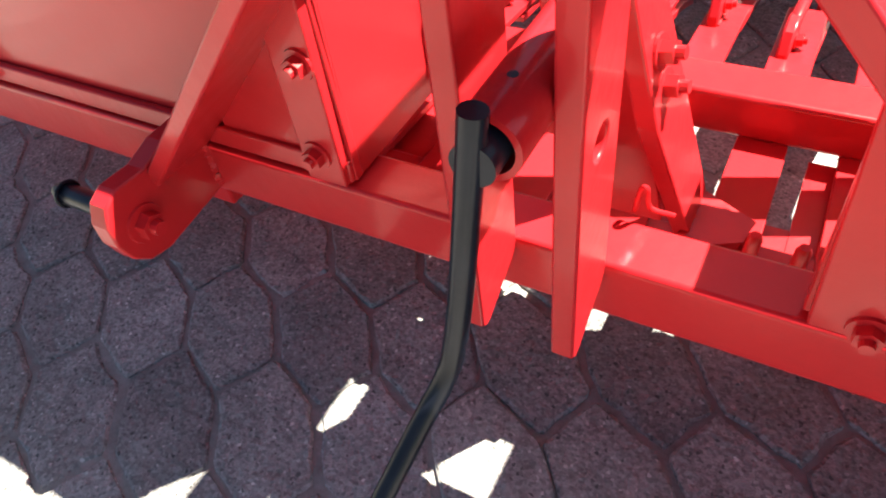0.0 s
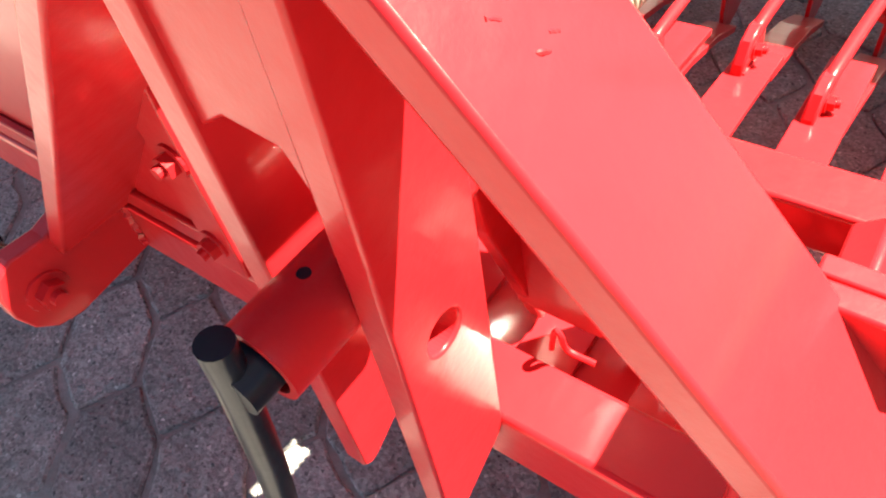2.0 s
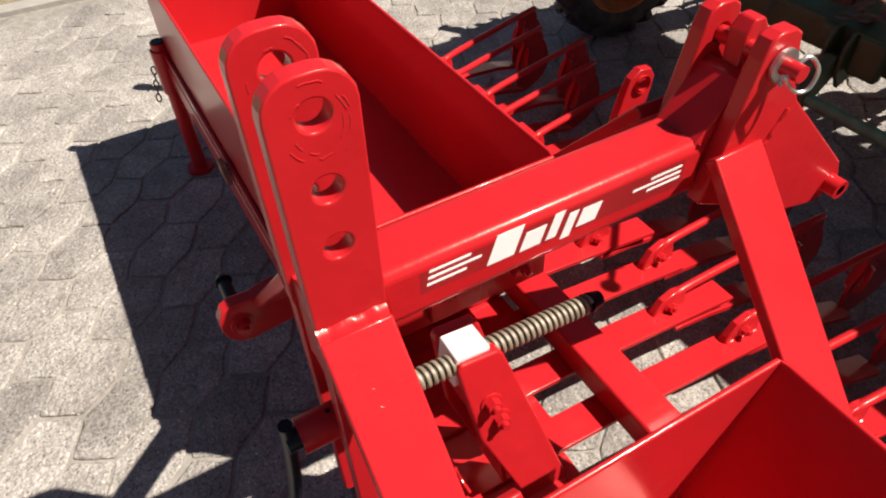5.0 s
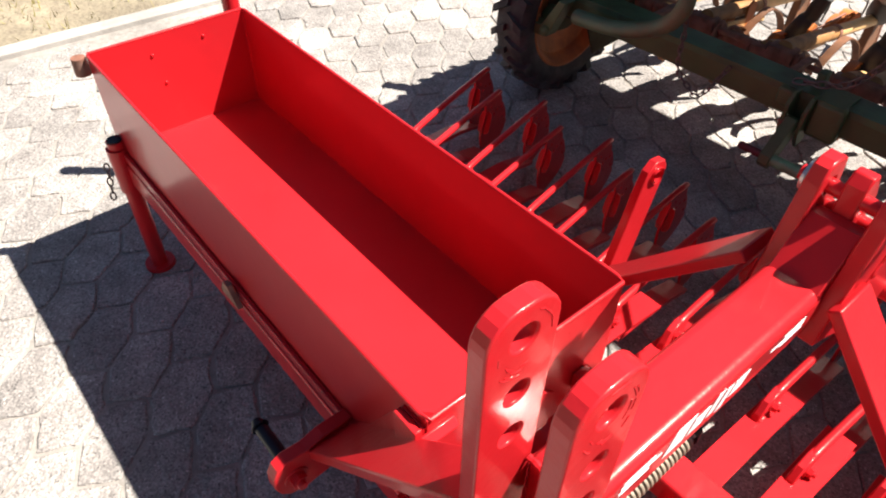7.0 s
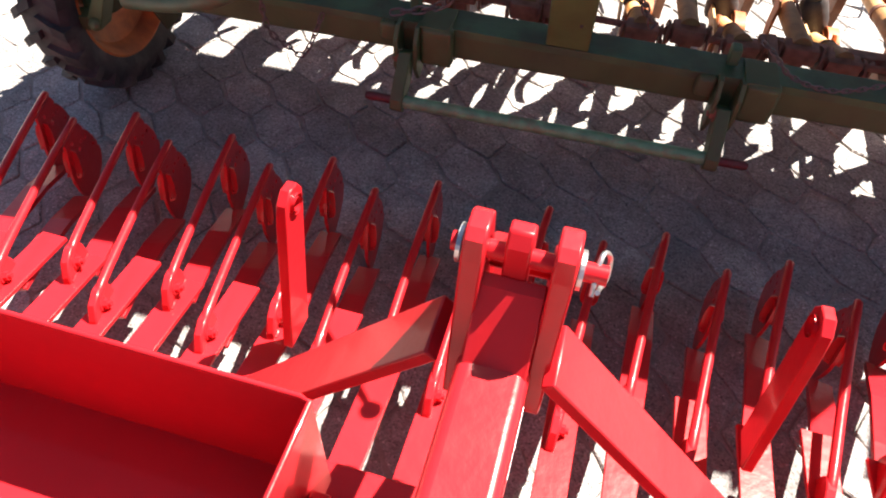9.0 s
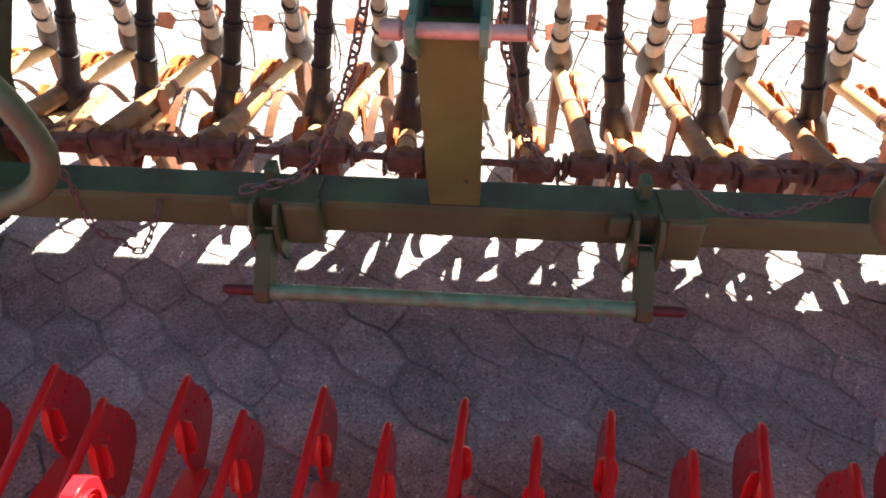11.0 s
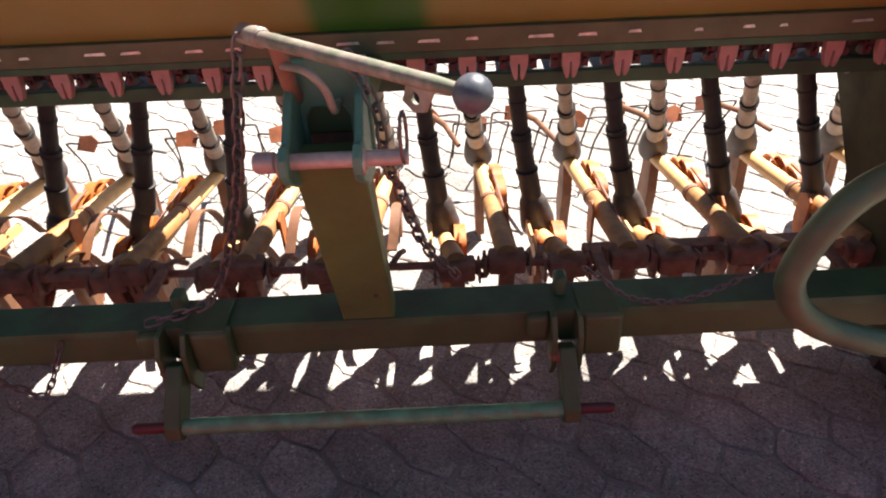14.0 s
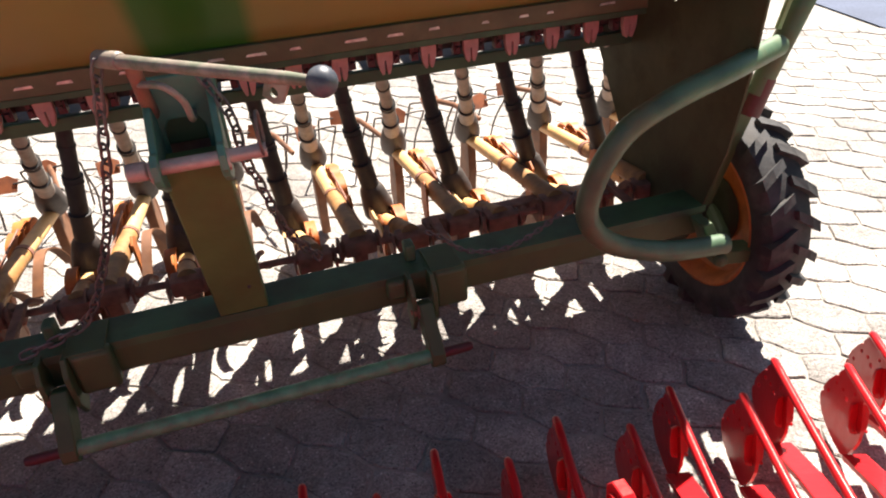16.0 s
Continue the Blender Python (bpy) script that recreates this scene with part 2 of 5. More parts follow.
def smooth_path(pts, n=6):
    """Catmull-Rom through the points."""
    p = [Vector(q) for q in pts]
    p = [2 * p[0] - p[1]] + p + [2 * p[-1] - p[-2]]
    out = []
    for i in range(1, len(p) - 2):
        for k in range(n):
            t = k / n
            out.append(0.5 * ((2 * p[i]) + (p[i + 1] - p[i - 1]) * t + (2 * p[i - 1] - 5 * p[i] + 4 * p[i + 1] - p[i + 2]) * t * t
                              + (3 * p[i] - p[i - 1] - 3 * p[i + 1] + p[i + 2]) * t ** 3))
    return out + [p[-2]]


def tube(bm, pts, r, seg=14, caps=True, flat=1.0, closed=False):
    """A round bar along pts; r: one radius or one per point."""
    p = [Vector(q) for q in pts]
    rs = r if isinstance(r, (list, tuple)) else [r] * len(p)
    rings = []
    prev = None
    for i, q in enumerate(p):
        if closed:
            d = (p[(i + 1) % len(p)] - p[i - 1]).normalized()
        else:
            d = (p[min(i + 1, len(p) - 1)] - p[max(i - 1, 0)]).normalized()
        if prev is None:
            u = d.orthogonal().normalized()
        else:
            u = (prev - d * prev.dot(d)).normalized()
        prev = u
        w = d.cross(u)
        rings.append([bm.verts.new(q + (u * math.cos(a) + w * math.sin(a) * flat) * rs[i]) for a in (2 * math.pi * k / seg for k in range(seg))])
    n = len(rings)
    for i in range(n if closed else n - 1):
        a, b = rings[i], rings[(i + 1) % n]
        for k in range(seg):
            bm.faces.new((a[k], a[(k + 1) % seg], b[(k + 1) % seg], b[k]))
    if caps and not closed:
        bm.faces.new(rings[0][::-1])
        bm.faces.new(rings[-1])


def ball(bm, c, r, u=18, v=12, sz=1.0):
    bmesh.ops.create_uvsphere(bm, u_segments=u, v_segments=v, radius=r, matrix=Matrix.Translation(c) @ Matrix.Diagonal((1, 1, sz, 1)))


def hexbolt(bm, c, axis, r=0.012, h=0.009, washer=True):
    d = Vector(axis).normalized()
    m = Matrix.Translation(c) @ d.to_track_quat("Z", "Y").to_matrix().to_4x4()
    if washer:
        bmesh.ops.create_cone(bm, cap_ends=True, segments=18, radius1=r * 1.45, radius2=r * 1.4, depth=0.003, matrix=m @ Matrix.Translation((0, 0, 0.0015)))
    bmesh.ops.create_cone(bm, cap_ends=True, segments=6, radius1=r, radius2=r * 0.96, depth=h, matrix=m @ Matrix.Translation((0, 0, 0.003 + h / 2)))
    bmesh.ops.create_cone(bm, cap_ends=True, segments=12, radius1=r * 0.55, radius2=r * 0.5, depth=h * 0.7, matrix=m @ Matrix.Translation((0, 0, 0.003 + h * 1.3)))


def weld(bm, a, b, r=0.004, n=24):
    """A weld bead from a to b."""
    rnd = random.Random(int(abs(a[0] * 977 + a[1] * 331 + a[2] * 53 + b[1] * 13) * 100))
    a, b = Vector(a), Vector(b)
    pts = [a.lerp(b, k / n) + Vector((rnd.uniform(-1, 1), rnd.uniform(-1, 1), rnd.uniform(-1, 1))) * r * 0.25 for k in range(n + 1)]
    tube(bm, pts, [r * rnd.uniform(0.75, 1.2) for _ in pts], seg=7)


# ---------------------------------------------------------------- red cultivator frame
rig = thing("soil_cultivator", (0.004, 0.588, 0.012), "glossy red steel tractor cultivator with hoppers and tines on paving", "cultivator")
ORIGIN[rig.name] = Vector((0, 0.6, 0))
CX = -0.002     # middle of the tower

bm = bm_new()
box(bm, -1.56, 1.54, 0.113, 0.178, 0.312, 0.386, 0.006)
part("front_beam", bm, RED, rig)

# tower plates, from the pointed foot to the rounded head with three holes
for s, x in (("right", CX + 0.039), ("left", CX - 0.051)):
    bm = bm_new()
    top = [(0.116, 0.80)] + [(0.084 + 0.034 * math.cos(a), 1.093 + 0.034 * math.sin(a)) for a in (j * math.pi / 10 for j in range(6))]
    top += [(0.066 - 0.034 * math.sin(a), 1.093 + 0.034 * math.cos(a)) for a in (j * math.pi / 10 for j in range(6))] + [(0.033, 0.80)]
    prism(bm, [(0.035, 0.79), (0.035, 0.338), (0.042, 0.331), (0.052, 0.333), (0.116, 0.372), (0.116, 0.60), (0.114, 0.79)] + top, "x", x - 0.011, x + 0.011, 0.0025,
          holes=[(0.076, 1.088, 0.0155), (0.076, 1.012, 0.0150), (0.076, 0.943, 0.0150), (0.073, 0.560, 0.015)])
    plate = part("tower_plate", bm, RED, rig)
    rnd = random.Random(int(abs(x) * 1000))
    for k in range(12):
        a0 = rnd.uniform(0, 2 * math.pi)
        rr = rnd.uniform(0.021, 0.036)
        q = []
        for j in range(6):
            a = a0 + j * rnd.uniform(0.05, 0.12)
            q.append((x + 0.0108, 0.076 + min(0.036, rr) * math.cos(a), 1.078 + rr * 1.15 * math.sin(a) + rnd.uniform(-0.001, 0.001)))
        if any(p[2] > 1.122 or not 0.038 < p[1] < 0.112 for p in q):
            continue
        bm = bm_new()
        tube(bm, smooth_path(q, 2), 0.0009, 6)
        part("paint_wrinkle", bm, RED, plate, smooth=True)
bm = bm_new()
prism(bm, [(CX - 0.045, 0.84), (CX - 0.045, 0.70), (CX - 0.02, 0.715), (CX + 0.012, 0.71), (CX + 0.034, 0.66), (CX + 0.034, 0.84)], "y", 0.040, 0.052, 0.002)
part("tower_web", bm, RED, rig)

# side struts that run down into the lower link lugs
for s in (-1, 1):
    bm = bm_new()
    top, low = (CX + s * 0.055, 0.826), (CX + s * 0.452, 0.395)
    d = (Vector(low) - Vector(top)).normalized()
    n = Vector((-d.y, d.x)) * 0.010
    poly = [tuple(Vector(top) + n), tuple(Vector(low) + n), tuple(Vector(low) - n), tuple(Vector(top) - n)]
    prism(bm, poly, "y", 0.031, 0.116, 0.003)
    mid = Vector(top).lerp(Vector(low), 0.42)
    prism(bm, [tuple(mid + n), tuple(Vector(low) + n), tuple(Vector(low) - n), tuple(mid - n)], "y", 0.110, 0.178, 0.003)
    strut = part("side_strut", bm, RED, rig)
    bm = bm_new()
    rnd = random.Random(21 + s)
    foot, apex = Vector((CX + s * 0.0655, 0, 0.8235)), Vector((CX + s * 0.0490, 0, 0.8440))
    rows_ = []
    for k in range(31):
        y = 0.0325 + 0.082 * k / 30
        wob = 0.0016 * math.sin(k * 0.55 + s) + rnd.uniform(-0.0005, 0.0005)
        row = []
        for j in range(7):
            f = j / 6
            bow = 0.0045 * math.sin(math.pi * f) * (0.85 + 0.15 * math.sin(k * 0.71 + 2 * s))
            q = foot.lerp(apex, f) + Vector((s * 0.66, 0, 0.75)) * (bow - 0.0035 + wob * 0.35) + Vector((-s * 0.62, 0, 0.78)) * wob * (1 - 2 * f) * -0.9
            row.append(bm.verts.new((q.x, y, q.z)))
        rows_.append(row)
    for ra, rb in zip(rows_, rows_[1:]):
        for j in range(6):
            bm.faces.new((ra[j], rb[j], rb[j + 1], ra[j + 1]))
    for row in (rows_[0], rows_[-1]):
        bm.faces.new(row)
    part("weld_bead", bm, RED, strut, smooth=True)
    for k in range(6):
        c = Vector(top).lerp(Vector(low), rnd.uniform(0.055, 0.15)) + n * 0.95
        y = rnd.uniform(0.050, 0.098)
        bm = bm_new()
        ln = rnd.uniform(0.002, 0.006)
        weld(bm, (c.x, y, c.y), (c.x + s * ln * 0.4, y + ln, c.y - ln * 0.4), rnd.uniform(0.0006, 0.0011), 5)
        part("paint_run", bm, RED, strut, smooth=True)
    bm = bm_new()
    x = CX + s * 0.462
    prism(bm, [(0.128, 0.428), (0.066, 0.428), (0.028, 0.417), (-0.012, 0.420), (-0.032, 0.410), (-0.043, 0.388), (-0.044, 0.360), (-0.036, 0.334), (-0.018, 0.315), (0.010, 0.308), (0.060, 0.314), (0.128, 0.322)],
          "x", x - 0.014, x + 0.014, 0.003, holes=[(-0.002, 0.362, 0.014)])
    weld(bm, (x - s * 0.013, 0.112, 0.325), (x - s * 0.013, 0.112, 0.41), 0.006)
    lug = part("lower_link_lug", bm, RED, rig)
    bm = bm_new()
    tube(bm, [(x + s * 0.012, -0.002, 0.362), (x + s * 0.125, -0.002, 0.362), (x + s * 0.135, -0.002, 0.362)], [0.014, 0.014, 0.010], 16)
    ring = [(x + s * 0.118, -0.002 + 0.016 * math.cos(a), 0.362 + 0.016 * math.sin(a)) for a in (k * math.pi / 10 for k in range(20))]
    tube(bm, ring, 0.0025, 8, closed=True)
    part("link_pin", bm, BLACK, lug, "black link pin with a wire ring", smooth=True)
    bm = bm_new()
    hexbolt(bm, (x - s * 0.014, -0.002, 0.362), (-s, 0, 0), 0.017, 0.014)
    part("bolt", bm, RED, lug)

# bolted hopper brackets behind the struts
for s in (-1, 1):
    bm = bm_new()
    e = 0.024 if s < 0 else 0.0
    xs = [CX + s * v for v in (0.215 + e * 0.6, 0.272, 0.410, 0.410, 0.260 + e, 0.210 + e)]
    prism(bm, list(zip(xs, (0.392, 0.389, 0.389, 0.44, 0.66, 0.66))), "y", 0.1225, 0.1345, 0.0015)
    prism(bm, [(CX + s * (0.220 + e * 0.6), 0.392), (CX + s * 0.284, 0.392), (CX + s * (0.262 + e), 0.66), (CX + s * (0.205 + e * 1.2), 0.66)], "y", 0.108, 0.122, 0.002)
    br = part("hopper_bracket", bm, RED, rig)
    for z, xo in ((0.430 if s < 0 else 0.406, 0.262), (0.541, 0.250)):
        bm = bm_new()
        hexbolt(bm, (CX + s * xo, 0.108, z), (0, -1, 0), 0.012, 0.010)
        part("bolt", bm, RED, br)

# spindle: housing, crank, threaded bar, nut and lever
def hollow(bm, a, b, r, ri, seg=28):
    """An open tube from a to b along y."""
    rings = []
    for q, rr in ((a, ri), (a, r), (b, r), (b, ri)):
        rings.append([bm.verts.new((q[0] + rr * math.cos(t), q[1], q[2] + rr * math.sin(t))) for t in (k * 2 * math.pi / seg for k in range(seg))])
    for i in range(4):
        va, vb = rings[i], rings[(i + 1) % 4]
        for k in range(seg):
            bm.faces.new((va[k], va[(k + 1) % seg], vb[(k + 1) % seg], vb[k]))


bm = bm_new()
hollow(bm, (0.001, -0.012, 0.606), (0.001, 0.150, 0.606), 0.0255, 0.0205)
housing = part("spindle_housing", bm, RED, rig, smooth=True)
bm = bm_new()
box(bm, -0.038, 0.030, 0.050, 0.108, 0.575, 0.592, 0.003)
part("housing_plate", bm, RED, housing)
# flush black disc that stands for the shade in the grease hole
bm = bm_new()
bmesh.ops.create_cone(bm, cap_ends=True, segments=16, radius1=0.0045, radius2=0.004, depth=0.004, matrix=Matrix.Translation((0.001, 0.032, 0.6295)))
part("grease_hole_disc", bm, BLACK, housing, "black disc for the shaded grease hole")
bm = bm_new()
tube(bm, [(0.001, -0.030, 0.606), (0.001, 0.000, 0.606)], 0.016, 20)
part("spindle_end", bm, BLACK, rig, "black greased spindle end", smooth=True)
bm = bm_new()
crank = smooth_path([(0.002, -0.024, 0.643), (-0.003, -0.026, 0.60), (-0.014, -0.034, 0.50), (-0.023, -0.044, 0.425), (-0.030, -0.056, 0.388), (-0.042, -0.088, 0.352), (-0.062, -0.160, 0.285), (-0.078, -0.215, 0.232)], 6)
tube(bm, crank, 0.0098, 16)
part("crank_handle", bm, BLACK, rig, "black bent crank handle", smooth=True)
bm = bm_new()
p0, p1 = Vector((0.001, 0.10, 0.606)), Vector((-0.006, 0.470, 0.574))
ax = (p1 - p0)
length = ax.length
u = ax.normalized()
e1 = u.orthogonal().normalized()
e2 = u.cross(e1)
seg, pitch = 20, 0.0105
turns = int(length / pitch)
rings = []
for i in range(turns * 4 + 1):
    ring = []
    for k in range(seg):
        rr = 0.0126
        aa = 2 * math.pi * k / seg
        ring.append(bm.verts.new(p0 + u * (i * pitch / 4) + (e1 * math.cos(aa) + e2 * math.sin(aa)) * rr))
    rings.append(ring)
for i in range(len(rings) - 1):
    for k in range(seg):
        bm.faces.new((rings[i][k], rings[i][(k + 1) % seg], rings[i + 1][(k + 1) % seg], rings[i + 1][k]))
bm.faces.new(rings[-1])
spindle = part("threaded_spindle", bm, GROOVE, rig, "dark steel spindle core with a coarse square thread")
bm = bm_new()
ridge = []
for i in range(turns * seg + 1):
    aa = 2 * math.pi * i / seg
    out = e1 * math.cos(aa) + e2 * math.sin(aa)
    mid = p0 + u * (i * pitch / seg)
    hw = pitch * 0.31
    ridge.append([bm.verts.new(mid + u * du + out * rr) for du, rr in ((-hw, 0.0125), (-hw * 0.86, 0.0164), (-hw * 0.6, 0.0170), (hw * 0.6, 0.0170), (hw * 0.86, 0.0164), (hw, 0.0125))])
for ra, rb in zip(ridge, ridge[1:]):
    for j in range(5):
        bm.faces.new((ra[j], rb[j], rb[j + 1], ra[j + 1]))
part("thread_crest", bm, THREAD, spindle, "worn grey-brown thread crest", smooth=True)
bm = bm_new()
tube(bm, [p1, p1 + u * 0.022], [0.0165, 0.0125], 20)
part("spindle_tip", bm, BLACK, rig, "black spindle tip", smooth=True)
tilt = Matrix.Rotation(radians(-6), 3, "X")
bm = bm_new()
box(bm, -0.038, 0.012, 0.216, 0.272, 0.555, 0.617, 0.003, tilt)
part("spindle_nut", bm, NUT_WHITE, rig, "pale bare-metal spindle nut")


def leaning_plate(bm, poly, thick, z0=0.57, lean=0.21, x0=0.0):
    """A plate that leans sideways: poly in (y, z), x grows as z falls below z0."""
    rows_ = []
    for off in (0.0, thick):
        rows_.append([bm.verts.new((x0 + off + (z0 - z) * lean, y, z)) for y, z in poly])
    a, b = rows_
    bm.faces.new(a)
    bm.faces.new(b[::-1])
    n = len(a)
    for k in range(n):
        bm.faces.new((a[k], a[(k + 1) % n], b[(k + 1) % n], b[k]))
    bmesh.ops.recalc_face_normals(bm, faces=bm.faces)
    bmesh.ops.bevel(bm, geom=bm.edges[:], offset=0.003, segments=2, affect="EDGES", profile=0.5)


bm = bm_new()
leaning_plate(bm, [(0.216, 0.602), (0.222, 0.611), (0.284, 0.606), (0.292, 0.596), (0.396, 0.236), (0.318, 0.225), (0.236, 0.45)], 0.022, x0=0.006)
lever = part("adjusting_lever", bm, RED, rig)
bm = bm_new()
foot_ = [(0.082, 0.300, 0.262), (0.090, 0.386, 0.261), (0.124, 0.372, 0.258), (0.160, 0.358, 0.254), (0.152, 0.318, 0.255), (0.116, 0.296, 0.259)]
fa = [bm.verts.new(p) for p in foot_]
fb = [bm.verts.new((x_ - 0.004, y_, z_ - 0.012)) for x_, y_, z_ in foot_]
bm.faces.new(fa)
bm.faces.new(fb[::-1])
for k in range(6):
    bm.faces.new((fa[k], fb[k], fb[(k + 1) % 6], fa[(k + 1) % 6]))
part("lever_foot", bm, RED, lever)
bm = bm_new()
leaning_plate(bm, [(0.216, 0.602), (0.222, 0.611), (0.284, 0.606), (0.292, 0.596), (0.372, 0.272), (0.290, 0.255), (0.228, 0.45)], 0.018, x0=-0.060, lean=0.08)
part("lever_cheek", bm, RED, lever)
bm = bm_new()
box(bm, -0.050, 0.012, 0.232, 0.262, 0.500, 0.556, 0.003, tilt)
part("lever_web", bm, RED, lever)
bm = bm_new()
prism(bm, [(-0.052, 0.555), (0.010, 0.555), (0.064, 0.300), (-0.036, 0.300)], "y", 0.272, 0.280, 0.0015)
part("lever_web", bm, RED, lever)
for p in ((0.046, 0.272, 0.478), (0.040, 0.260, 0.520)):
    bm = bm_new()
    hexbolt(bm, p, (0.97, -0.1, 0.21), 0.0125, 0.013)
    part("bolt", bm, RED, lever)
bm = bm_new()
tube(bm, smooth_path([(0.052, 0.188, 0.390), (0.056, 0.186, 0.420), (0.062, 0.184, 0.424), (0.066, 0.190, 0.396), (0.090, 0.192, 0.392)], 4), 0.0028, 8)
part("wire_clip", bm, RED, lever, smooth=True)

# middle beam with its decal
bm = bm_new()
box(bm, -0.043, 0.040, 0.108, 0.590, 0.780, 0.866, 0.015, seg=5)
weld(bm, (0.040, 0.110, 0.785), (0.040, 0.110, 0.86), 0.004)
weld(bm, (-0.04, 0.110, 0.866), (0.036, 0.110, 0.866), 0.004)
mbeam = part("middle_beam", bm, RED, rig)


def slab(name, y0, y1, z0, z1, lean=0.34):
    """A slanted white shape on the beam's side."""
    bm = bm_new()
    sh = (z1 - z0) * lean
    prism(bm, [(y0, z0), (y1, z0), (y1 + sh, z1), (y0 + sh, z1)], "x", 0.0402, 0.0407)
    part(name, bm, WHITE, mbeam, "white decal shape")


for i, (ya, yb) in enumerate(((0.168, 0.220), (0.170, 0.240), (0.172, 0.226))):
    slab("stripe", ya, yb, 0.826 + i * 0.0098, 0.8295 + i * 0.0098)
for i, (ya, yb) in enumerate(((0.490, 0.546), (0.466, 0.546), (0.494, 0.546))):
    slab("stripe", ya, yb, 0.822 + i * 0.0088, 0.8252 + i * 0.0088)
for ya, yb, za, zb in ((0.248, 0.286, 0.816, 0.858), (0.294, 0.324, 0.815, 0.842), (0.332, 0.347, 0.815, 0.852), (0.354, 0.368, 0.806, 0.843), (0.378, 0.408, 0.815, 0.841)):
    slab("emblem", ya, yb, za, zb)
bm = bm_new()
prism(bm, [(0.160, 0.816), (0.552, 0.807), (0.552, 0.8495), (0.160, 0.8495)], "x", 0.0397, 0.04005)
part("decal_film", bm, DECAL, mbeam, "dark clear-edged decal film")

# low cross tube that lies on the tine planks; bolted bracket on the hopper end
bm = bm_new()
box(bm, -1.52, 1.50, 0.550, 0.630, 0.2235, 0.291, 0.007)
part("cross_tube", bm, RED, rig)
bm = bm_new()
box(bm, -1.49, 1.49, 0.216, 0.350, 0.2140, 0.2260, 0.002)
# thin strips added behind the hinge plate to keep sun off the ground
box(bm, -1.49, -0.27, 0.350, 0.548, 0.2060, 0.2100, 0.001)
box(bm, 0.20, 1.49, 0.346, 0.548, 0.2060, 0.2100, 0.001)
box(bm, -0.27, -0.02, 0.350, 0.455, 0.2060, 0.2100, 0.001)
box(bm, -0.02, 0.145, 0.350, 0.432, 0.2060, 0.2100, 0.001)
box(bm, 0.145, 0.20, 0.322, 0.405, 0.2060, 0.2100, 0.001)
part("hinge_plate_and_sun_stops", bm, RED, rig)
for x in (0.160, 0.206):
    bm = bm_new()
    tube(bm, [(x, 0.246, 0.220), (x + 0.003, 0.244, 0.338), (x + 0.003, 0.244, 0.344)], [0.008, 0.008, 0.0055], 12)
    part("hinge_pin", bm, RED, rig, smooth=True)
bm = bm_new()
box(bm, -0.2325, -0.200, 0.468, 0.506, 0.452, 0.498, 0.004)
clamp = part("end_bracket", bm, RED, rig)
bm = bm_new()
hexbolt(bm, (-0.200, 0.487, 0.474), (1, 0, 0), 0.011, 0.012)
part("bolt", bm, RED, clamp)

# rear tower
for x in (-0.058, 0.036):
    bm = bm_new()
    prism(bm, [(0.576, 0.775), (0.618, 0.975), (0.626, 1.000), (0.640, 1.006), (0.664, 1.006), (0.676, 0.998), (0.692, 0.935), (0.716, 0.892), (0.892, 0.722), (0.906, 0.690), (0.898, 0.664), (0.866, 0.650), (0.760, 0.675), (0.640, 0.745)],
          "x", x, x + 0.024, 0.003, holes=[(0.652, 0.964, 0.013)])
    weld(bm, (x + 0.0245, 0.700, 0.885), (x + 0.0245, 0.655, 0.805), 0.0035, 14)
    part("rear_tower_plate", bm, RED, rig)
bm = bm_new()
prism(bm, [(0.566, 0.862), (0.625, 0.935), (0.640, 0.940), (0.652, 0.920), (0.640, 0.86), (0.600, 0.775), (0.585, 0.775)], "x", -0.037, 0.036, 0.002)
part("rear_web", bm, RED, rig)
bm = bm_new()
prism(bm, [(0.640, 0.918), (0.640, 0.985), (0.652, 1.000), (0.668, 1.000), (0.700, 0.955), (0.705, 0.925), (0.685, 0.885), (0.655, 0.880)], "x", -0.016, 0.012, 0.003, holes=[(0.668, 0.945, 0.011)])
tongue = part("link_tongue", bm, RED, rig)
bm = bm_new()
tube(bm, [(-0.034, 0.682, 0.915), (0.036, 0.682, 0.915)], 0.011, 16)
part("tongue_pin", bm, RED, tongue, smooth=True)
bm = bm_new()
tube(bm, [(-0.074, 0.652, 0.964), (0.092, 0.652, 0.964)], 0.011, 16)
tp = part("top_link_pin", bm, RED, rig, smooth=True)
for x in (-0.064, 0.0645):
    bm = bm_new()
    bmesh.ops.create_cone(bm, cap_ends=True, segments=28, radius1=0.022, radius2=0.022, depth=0.005, matrix=Matrix.Translation((x, 0.652, 0.964)) @ Matrix.Rotation(radians(90), 4, "Y"))
    part("washer", bm, STEEL, tp, "bright zinc washer")
bm = bm_new()
tube(bm, smooth_path([(0.080, 0.632, 0.950), (0.082, 0.665, 0.978), (0.092, 0.680, 0.962), (0.094, 0.670, 0.940), (0.088, 0.652, 0.940), (0.084, 0.626, 0.966)], 5), 0.0028, 8)
part("linch_pin", bm, STEEL, tp, "zinc spring clip", smooth=True)
bm = bm_new()
tube(bm, [(-0.076, 0.884, 0.683), (0.084, 0.884, 0.683), (0.084, 0.884, 0.683), (0.070, 0.884, 0.683)], [0.0165, 0.0165, 0.009, 0.009], 20)
part("rear_boss", bm, RED, rig, smooth=True)
